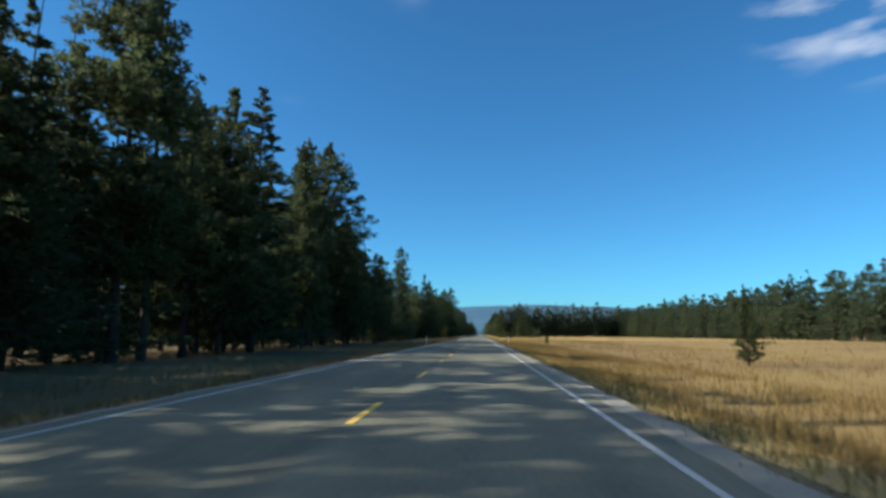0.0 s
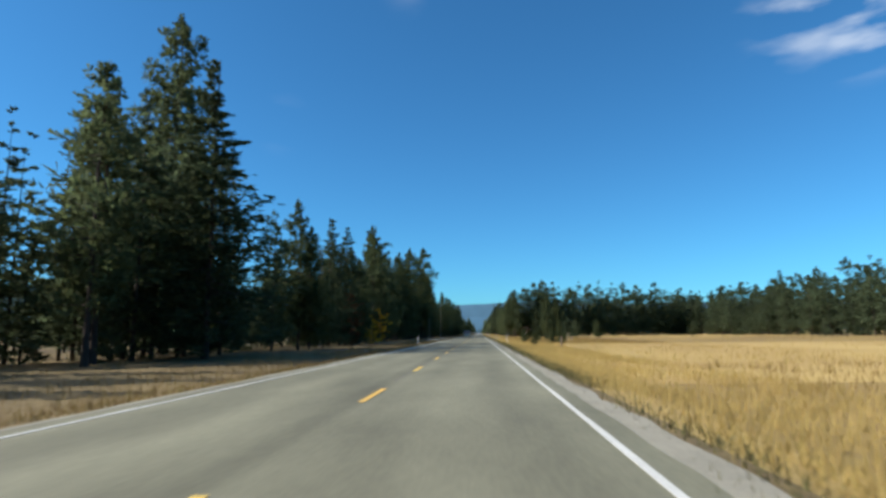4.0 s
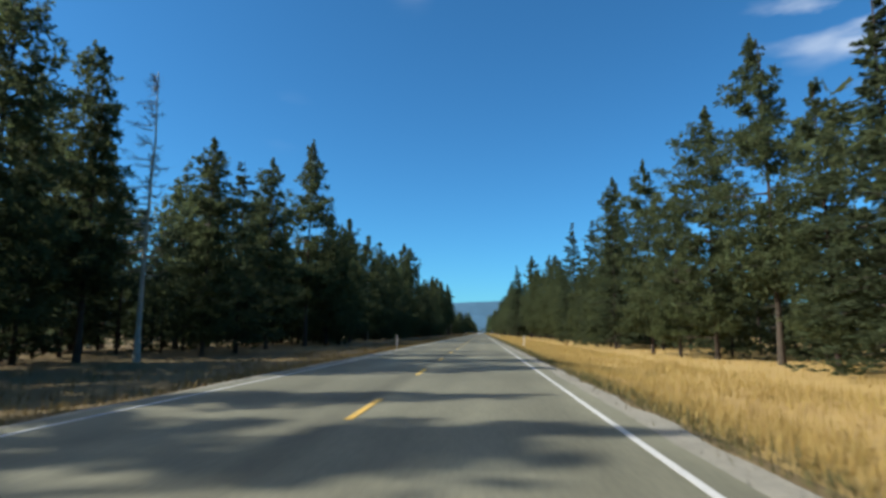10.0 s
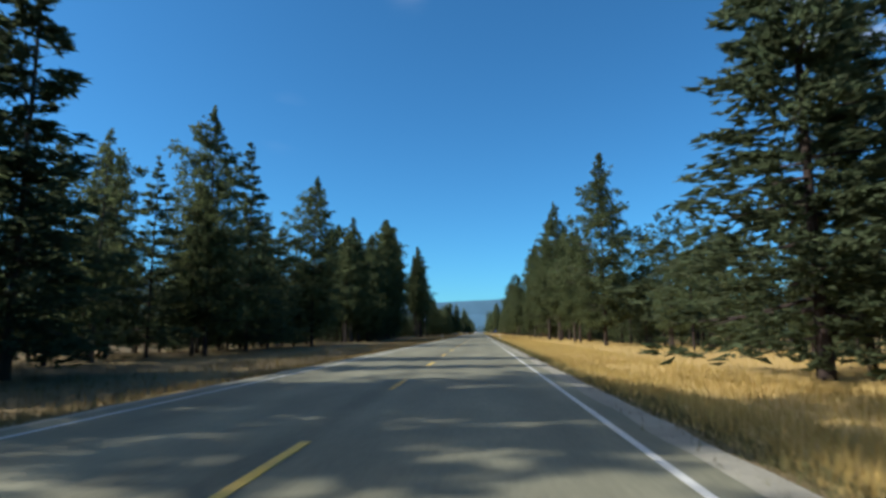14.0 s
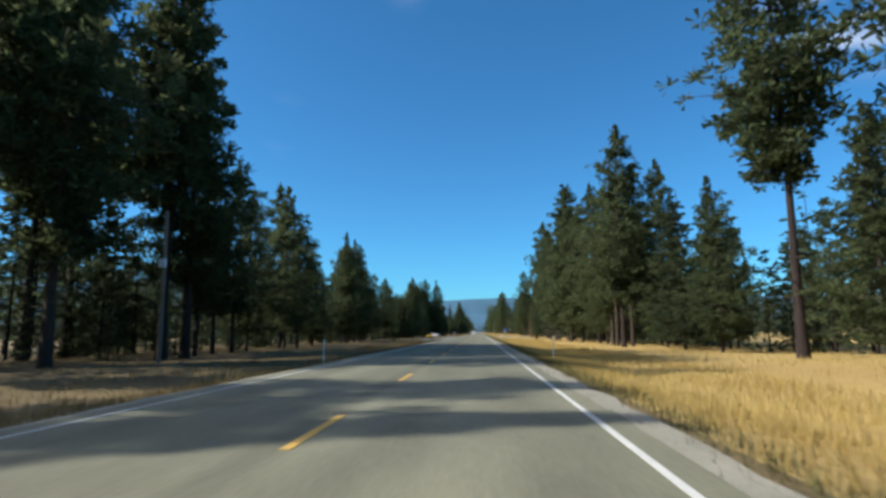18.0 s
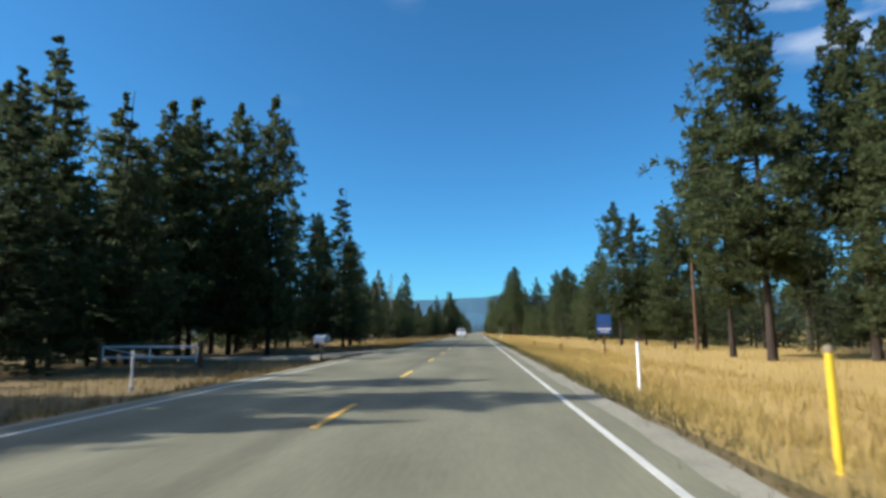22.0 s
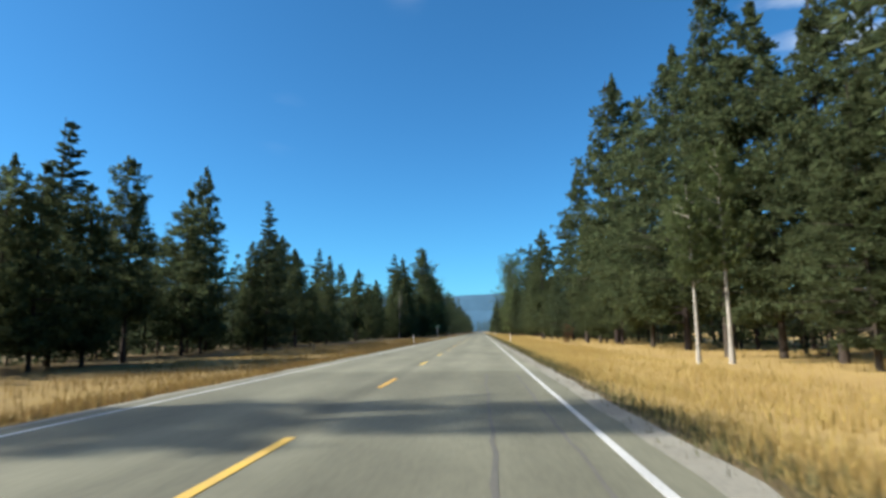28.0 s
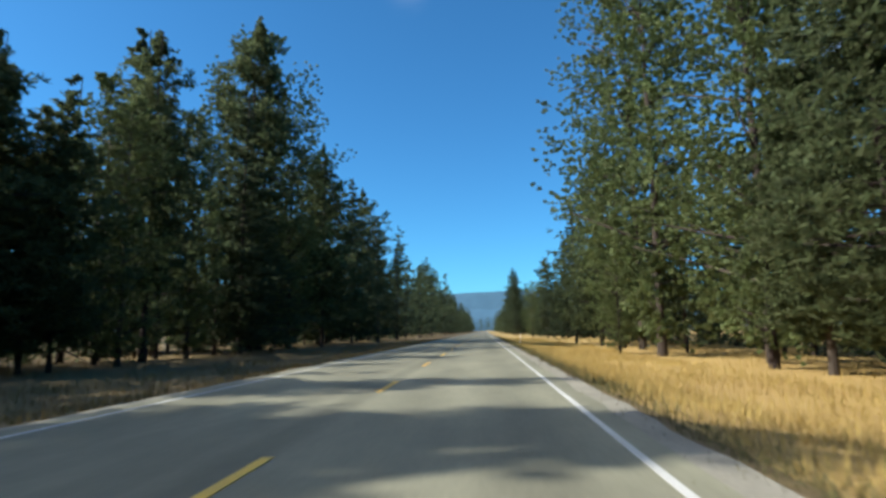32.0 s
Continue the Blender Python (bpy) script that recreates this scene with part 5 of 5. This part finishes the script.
# saplings and shrubs in the meadow and on the verges
young_pine(12.6, 29.1, 3.7); young_pine(10.7, 98.3, 1.5)
young_pine(6.8, 236.2, 2.4); young_pine(6.8, 220.6, 2.0); young_pine(10.5, 223.9, 3.0); young_pine(14.3, 265.8, 2.6); young_pine(13.0, 262.0, 2.0); young_pine(15.6, 273.4, 1.6); young_pine(18.1, 273.8, 2.3); young_pine(10.5, 293.1, 2.3)
young_pine(10.7, 286.3, 1.5); young_pine(10.9, 281.6, 1.9); young_pine(10.0, 289.0, 1.5); young_pine(15.9, 321.1, 1.3)
young_pine(10.2, 251.7, 2.5); young_pine(10.4, 231.5, 2.0); young_pine(28.4, 289.9, 5.0); fir(13.4, 303.8, 2.5)
young_pine(7.6, 322.5, 0.9); young_pine(62.0, 322.0, 4.4); young_pine(-13.5, 776.0, 1.1)


def shrub(kind, x, y, h):
    stand(kind, x, y, h, 2)


shrub("golden", -14.6, 232.3, 4.9); shrub("golden", -15.4, 230.0, 2.6); shrub("rusty", -18.0, 229.1, 7.2); shrub("birch", 9.4, 1096.7, 8.0); shrub("birch", 10.7, 1096.5, 9.5); shrub("rusty", 19.5, 691.0, 5.6); shrub("rusty", 17.4, 690.0, 3.2)
shrub("rusty", 10.3, 1141.0, 2.2); shrub("rusty", -11.0, 1000.0, 1.1); shrub("rusty", -9.6, 803.0, 0.7); shrub("rusty", 6.2, 884.5, 0.7); shrub("rusty", 7.4, 846.0, 0.6)
shrub("rusty", 5.9, 902.0, 0.6); shrub("rusty", -12.5, 204.0, 0.9); shrub("rusty", 8.8, 440.0, 0.7); shrub("rusty", -10.6, 130.0, 0.9); shrub("rusty", -14.0, 75.0, 1.6); shrub("rusty", 7.2, 967.0, 0.7)

# ---- vehicles in the oncoming lane ----
def extrude_profile(bm, points, half, tuck=0.0, z_tuck=1.0):
    """A body shell: a side outline of (y, z) drawn across the car, drawn in above z_tuck."""
    sides = []
    for s in (-1, 1):
        sides.append([bm.verts.new((s * (half - tuck * max(0.0, z - z_tuck)), y, z)) for y, z in points])
    n = len(points)
    for k in range(n):
        j = (k + 1) % n
        bm.faces.new((sides[0][k], sides[0][j], sides[1][j], sides[1][k]))
    bm.faces.new(sides[0][::-1])
    bm.faces.new(sides[1])
    bmesh.ops.recalc_face_normals(bm, faces=bm.faces[:])
    bmesh.ops.bevel(bm, geom=[e for e in bm.edges], offset=0.035, segments=2, affect="EDGES", profile=0.6)
    return bm


def wheel(parent, x, y, r, wide=0.2):
    w = part("wheel", rodded((x - wide / 2, y, r), (x + wide / 2, y, r), r, r, 24), M["black"], parent, "black tyre")
    side = 1 if x > 0 else -1
    part("rim", rodded((x + side * (wide / 2 - 0.01), y, r), (x + side * (wide / 2 + 0.012), y, r), r * 0.62, r * 0.52, 16), M["chrome"], w, "bright alloy rim")


def front_of(ob, paint, half, y, lamp_z, grille_z, bumper_z):
    for s in (-1, 1):
        part("headlight", boxed(s * (half - 0.24) - 0.17, s * (half - 0.24) + 0.17, y - 0.03, y + 0.06, lamp_z - 0.09, lamp_z + 0.09, 0.03), M["lamp"], ob, "clear headlight")
        part("mirror", boxed(s * (half + 0.09) - 0.09, s * (half + 0.09) + 0.09, y + 1.25, y + 1.36, lamp_z + 0.32, lamp_z + 0.47, 0.03), M["black"], ob, "black wing mirror")
    g = part("grille", boxed(-half + 0.46, half - 0.46, y - 0.035, y + 0.05, grille_z - 0.1, grille_z + 0.1, 0.02), M["black"], ob, "dark grille")
    for k in range(3):
        part("grille_bar", boxed(-half + 0.48, half - 0.48, y - 0.045, y - 0.03, grille_z - 0.07 + 0.055 * k, grille_z - 0.05 + 0.055 * k, 0.003), M["chrome"], g, "bright grille bar")
    b = part("bumper", boxed(-half + 0.02, half - 0.02, y - 0.09, y + 0.12, bumper_z - 0.12, bumper_z + 0.12, 0.05), paint, ob)
    part("number_plate", boxed(-0.15, 0.15, y - 0.1, y - 0.088, bumper_z - 0.05, bumper_z + 0.05, 0.004), M["white"], b, "pale number plate")


def glazing(ob, name, quad):
    """One pane from four corners."""
    bm = bmesh.new()
    bm.faces.new([bm.verts.new(p) for p in quad])
    bmesh.ops.solidify(bm, geom=bm.faces[:], thickness=0.012)
    bmesh.ops.recalc_face_normals(bm, faces=bm.faces[:])
    part(name, bm, M["glass_dark"], ob, "dark tinted glass")


def white_suv(m):
    ob = thing("car", "white compact off-road car with roof rails on the highway", "car", "vehicles", m)
    body = bmesh.new()
    extrude_profile(body, [(-1.9, 0.28), (1.9, 0.28), (1.92, 0.95), (1.84, 1.05), (1.62, 1.52), (0.5, 1.60), (-0.35, 1.54), (-1.05, 1.02), (-1.78, 0.92), (-1.93, 0.70)], 0.80, 0.22, 1.0)
    part("body", body, M["car_white"], ob)
    glazing(ob, "windscreen", [(-0.70, -0.985, 1.09), (0.70, -0.985, 1.09), (0.62, -0.42, 1.50), (-0.62, -0.42, 1.50)])
    for s in (-1, 1):
        glazing(ob, "side_window", [(s * 0.805, -0.75, 1.07), (s * 0.805, 1.45, 1.07), (s * 0.72, 1.3, 1.46), (s * 0.72, -0.2, 1.46)])
        part("roof_rail", rodded((s * 0.6, -0.2, 1.66), (s * 0.6, 1.4, 1.66), 0.025, 0.025, 8), M["steel"], ob)
        for y in (-1.22, 1.2):
            wheel(ob, s * 0.72, y, 0.32)
    part("roof_bar", rodded((-0.6, 0.0, 1.66), (0.6, 0.0, 1.66), 0.022, 0.022, 8), M["steel"], ob)
    front_of(ob, M["car_white"], 0.80, -1.93, 0.80, 0.76, 0.46)
    part("sill", boxed(-0.79, 0.79, -0.8, 0.8, 0.22, 0.30, 0.02), M["black"], ob, "black plastic sill")


def grey_pickup(m):
    ob = thing("pickup_truck", "grey pickup truck with a chrome-trimmed front on the highway", "pickup truck", "vehicles", m)
    body = bmesh.new()
    extrude_profile(body, [(-2.3, 0.42), (0.35, 0.42), (0.35, 1.12), (0.28, 1.62), (-0.55, 1.66), (-0.85, 1.55), (-1.2, 1.12), (-2.2, 1.05), (-2.32, 0.85)], 0.86, 0.2, 1.1)
    part("cab", body, M["car_grey"], ob)
    bed = bmesh.new()
    for x0, x1, y0, y1, z0, z1 in ((-0.86, -0.78, 0.4, 2.3, 0.5, 1.16), (0.78, 0.86, 0.4, 2.3, 0.5, 1.16), (-0.86, 0.86, 2.24, 2.32, 0.5, 1.16), (-0.8, 0.8, 0.4, 2.3, 0.5, 0.6)):
        box(bed, x0, x1, y0, y1, z0, z1, 0.02)
    part("bed", bed, M["car_grey"], ob)
    glazing(ob, "windscreen", [(-0.74, -1.175, 1.17), (0.74, -1.175, 1.17), (0.66, -0.86, 1.53), (-0.66, -0.86, 1.53)])
    for s in (-1, 1):
        glazing(ob, "side_window", [(s * 0.862, -1.0, 1.14), (s * 0.862, 0.2, 1.14), (s * 0.785, 0.18, 1.52), (s * 0.785, -0.75, 1.52)])
        for y in (-1.55, 1.45):
            wheel(ob, s * 0.77, y, 0.37, 0.22)
    front_of(ob, M["chrome"], 0.86, -2.33, 0.90, 0.86, 0.58)
    part("hood_guard", boxed(-0.7, 0.7, -2.36, -2.28, 1.04, 1.10, 0.015), M["black"], ob, "black bonnet guard")
    part("chassis", boxed(-0.7, 0.7, -2.0, 2.1, 0.3, 0.45, 0.02), M["black"], ob, "dark underbody")


grey_pickup(pose(-3.25, 300.4, 0.0))
white_suv(pose(-3.25, 955.0, 0.0))

# ---- dry grass ----
DRIVES = ((1, 333.5, 347.5), (1, 829, 839.5), (-1, 785, 829), (-1, 275.5, 302.5), (-1, 1185, 1193), (-1, 871, 880.5), (-1, 942.5, 952))


def grass(name, mat, label, patches, seed):
    """Tufts of thin dry blades. patches: x from, x to, y from, y to, tufts per square metre, blade height."""
    rng = np.random.default_rng(seed)
    parts = []
    for x0, x1, y0, y1, dense, tall in patches:
        n = int(abs(x1 - x0) * (y1 - y0) * dense)
        x, y = rng.uniform(x0, x1, n), rng.uniform(y0, y1, n)
        keep = np.sin(x * 0.9 + 2.0 * np.sin(y * 0.21)) + np.sin(y * 0.53 + x) + rng.uniform(-1, 2.2, n) > -0.5
        for side, d0, d1 in DRIVES:  # nothing grows on the drives
            keep &= ~((x * side > 0) & (y > d0) & (y < d1) & (np.abs(x) < 14))
        x, y = x[keep], y[keep]
        z = np.array([ground_height(a, b) for a, b in zip(x.tolist(), y.tolist())])
        foot = np.stack([x, y, z - 0.03], -1)
        for _ in range(3):
            a = rng.uniform(0, 6.283, len(foot))
            lean = np.stack([np.cos(a), np.sin(a), 0 * a], -1) * rng.uniform(0.05, 0.55, (len(foot), 1)) * tall
            across = np.stack([-np.sin(a), np.cos(a), 0 * a], -1) * (0.007 + 0.019 * tall) * rng.uniform(0.6, 1.3, (len(foot), 1))
            off = rng.normal(0, 0.22, foot.shape) * np.array([1, 1, 0])
            up = np.array([0, 0, 1.0]) * tall * rng.uniform(0.5, 1.2, (len(foot), 1))
            parts.append(np.stack([foot + off - across, foot + off + across, foot + off + lean + up], 1))
    piece(name, tri_mesh(name, np.concatenate(parts)), mat, label, "grass", "stuff")


grass("grass", M["grass"], "tall dry golden grass on the verge", [
    (2.42, 2.7, 0, 1330, 95.0, 0.16), (2.7, 4.6, 120, 1330, 70.0, 0.24), (4.6, 9.0, 150, 1330, 25.0, 0.30), (9.0, 26, 170, 1330, 2.4, 0.34), (26, 90, 170, 380, 0.25, 0.5),
    (-9.5, -6.0, 1150, 1225, 12.0, 0.26)], 1)
# the right verge strips up to y 150 carry tree shade as colour
grass("grass", M["russet_shade_grass"], "russet-brown dry grass with some tree shade in its colour", [(2.7, 4.6, 0, 120, 70.0, 0.24), (4.6, 9.0, 0, 150, 26.0, 0.28), (6.0, 26, 228, 332, 7.0, 0.36), (-9.5, -6.0, 905, 1225, 22.0, 0.26), (-17, -9.5, 905, 1225, 6.0, 0.32), (-30, -17, 905, 1000, 3.0, 0.3), (9.0, 26, 0, 175, 3.0, 0.34), (26, 90, 40, 180, 0.25, 0.5)], 4)
grass("grass", M["olive_grass"], "low dark olive weeds at the gravel edge", [(1.97, 2.6, 0, 1330, 80.0, 0.13), (2.1, 2.75, 160, 1330, 45.0, 0.19), (-5.75, -5.36, 0, 1330, 50.0, 0.09)], 3)
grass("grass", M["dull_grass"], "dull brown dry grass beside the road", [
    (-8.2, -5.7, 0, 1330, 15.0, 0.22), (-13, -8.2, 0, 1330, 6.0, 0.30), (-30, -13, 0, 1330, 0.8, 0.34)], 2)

# ---- drives and lay-bys ----
def drive(x0, x1, y0, y1, flare, label, low=-0.42, mat=None):
    """A gravel apron that ramps down from the edge of the road, wider where it joins."""
    n, rows = 14, 9
    verts, faces = [], []
    for k in range(n + 1):
        u = k / n
        x = x0 + (x1 - x0) * u
        spread = flare * max(0.0, 1 - u * 3.0) ** 2
        z = -0.02 + (low + 0.02) * (3 * u * u - 2 * u ** 3) if abs(x1 - x0) < 12 else -0.02 + (low + 0.02) * min(1.0, u * 3)
        for r in range(rows + 1):
            v = r / rows
            y = y0 - spread + (y1 - y0 + 2 * spread) * v
            edge = 0.5 if r in (0, rows) else 0.0
            verts.append((x, y + 0.15 * noise.noise(Vector((x, y, 0))), z - edge + 0.02 * noise.noise(Vector((x * 2, y * 2, 5)))))
    for k in range(n):
        for r in range(rows):
            o = k * (rows + 1) + r
            q = (o, o + 1, o + rows + 2, o + rows + 1)
            faces.append(q if x1 < x0 else q[::-1])
    piece("driveway", mesh_of("driveway", verts, faces), mat or M["gravel"], label, "driveway", "structure")


drive(ROAD_RIGHT - 0.05, 60, 831, 837.5, 2.6, "pale gravel side road joining the highway")
drive(ROAD_LEFT + 0.05, -10.5, 788, 826, 4.0, "wide gravel lay-by in front of the mailboxes", -0.25)
drive(ROAD_LEFT + 0.05, -12.0, 278, 300, 3.0, "dusty gravel lay-by beside the forest", -0.3)
drive(ROAD_LEFT + 0.05, -26, 1187.5, 1191, 3.0, "gravel driveway leading into the trees")
drive(ROAD_LEFT + 0.05, -24, 873.5, 878, 3.0, "gravel driveway beside the large mailbox")
drive(ROAD_LEFT + 0.05, -11.5, 944.5, 950, 3.0, "gravel apron opening off the highway")
drive(ROAD_RIGHT - 0.05, 10, 336.5, 344.5, 3.5, "short gravel apron beside the highway")


# ---- road markings, seams and tyre marks ----
def markings():
    first = part("dash", boxed(-0.05, 0.05, -1.05, 1.05, 0.0, 0.006), M["yellow_paint"], road)
    first.location = (CENTRE_LINE, DASH_START, 0.0)
    for n in range(1, 272):
        ob = new("dash", first.data)
        ob.parent = road
        ob.location = (CENTRE_LINE + 0.012 * math.sin(n * 1.7), DASH_START + n * DASH_STEP, 0.0)


def seam(y0, y1, x, wide=0.028, amp=0.05, mat="old_tar"):
    """A wandering strip of tar over a crack."""
    n = int((y1 - y0) / 0.5)
    verts, faces = [], []
    for k in range(n + 1):
        y = y0 + 0.5 * k
        c = x + amp * noise.noise(Vector((y * 0.6, x, 0))) + 0.03 * noise.noise(Vector((y * 2.2, x, 4)))
        w = wide * (0.55 + 0.9 * abs(noise.noise(Vector((y * 0.9, x, 8)))))
        verts += [(c - w, y, 0.0025), (c + w, y, 0.0025)]
        if k:
            o = 2 * k - 2
            faces.append((o, o + 1, o + 3, o + 2))
    part("tar_seam", mesh_of("tar_seam", verts, faces), M[mat], road, "dark tar seam over a crack")


def tyre_marks(y0, y1, x0, x1, step):
    """Dark patches pressed into the road by tyres, closer together further on."""
    rng, y, k = random.Random(3), y0, 0
    while y < y1:
        u = (y - y0) / (y1 - y0)
        bm = bmesh.new()
        x, ln, w = x0 + (x1 - x0) * u, rng.uniform(0.34, 0.5) + 0.4 * u, 0.048
        bm.faces.new([bm.verts.new((x + w * math.cos(a) * rng.uniform(0.8, 1.15), y + ln * math.sin(a) * rng.uniform(0.9, 1.1), 0.003)) for a in (6.283 * j / 10 for j in range(10))])
        part("tyre_mark", bm, M["tar"], road, "dark tyre mark")
        y += step * rng.uniform(0.85, 1.15)


DASH_START, DASH_STEP = 7.65 - 7.12 * 3, 7.12
markings()
seam(20, 112, CENTRE_LINE - 0.06, 0.032); seam(160, 198, CENTRE_LINE - 0.05); seam(600, 640, CENTRE_LINE - 0.05, 0.032)
seam(1160, 1225, CENTRE_LINE - 0.06, 0.035, 0.14, "tar")
tyre_marks(958.5, 1018, 0.50, 0.98, 1.25); tyre_marks(958.9, 1018, 0.82, 1.16, 1.25)
tyre_marks(975, 1010, -1.05, -1.25, 1.35); tyre_marks(975.5, 1010, -0.85, -1.05, 1.35)
seam(1015, 1085, 0.95, 0.03); seam(1015, 1085, 0.25, 0.03)
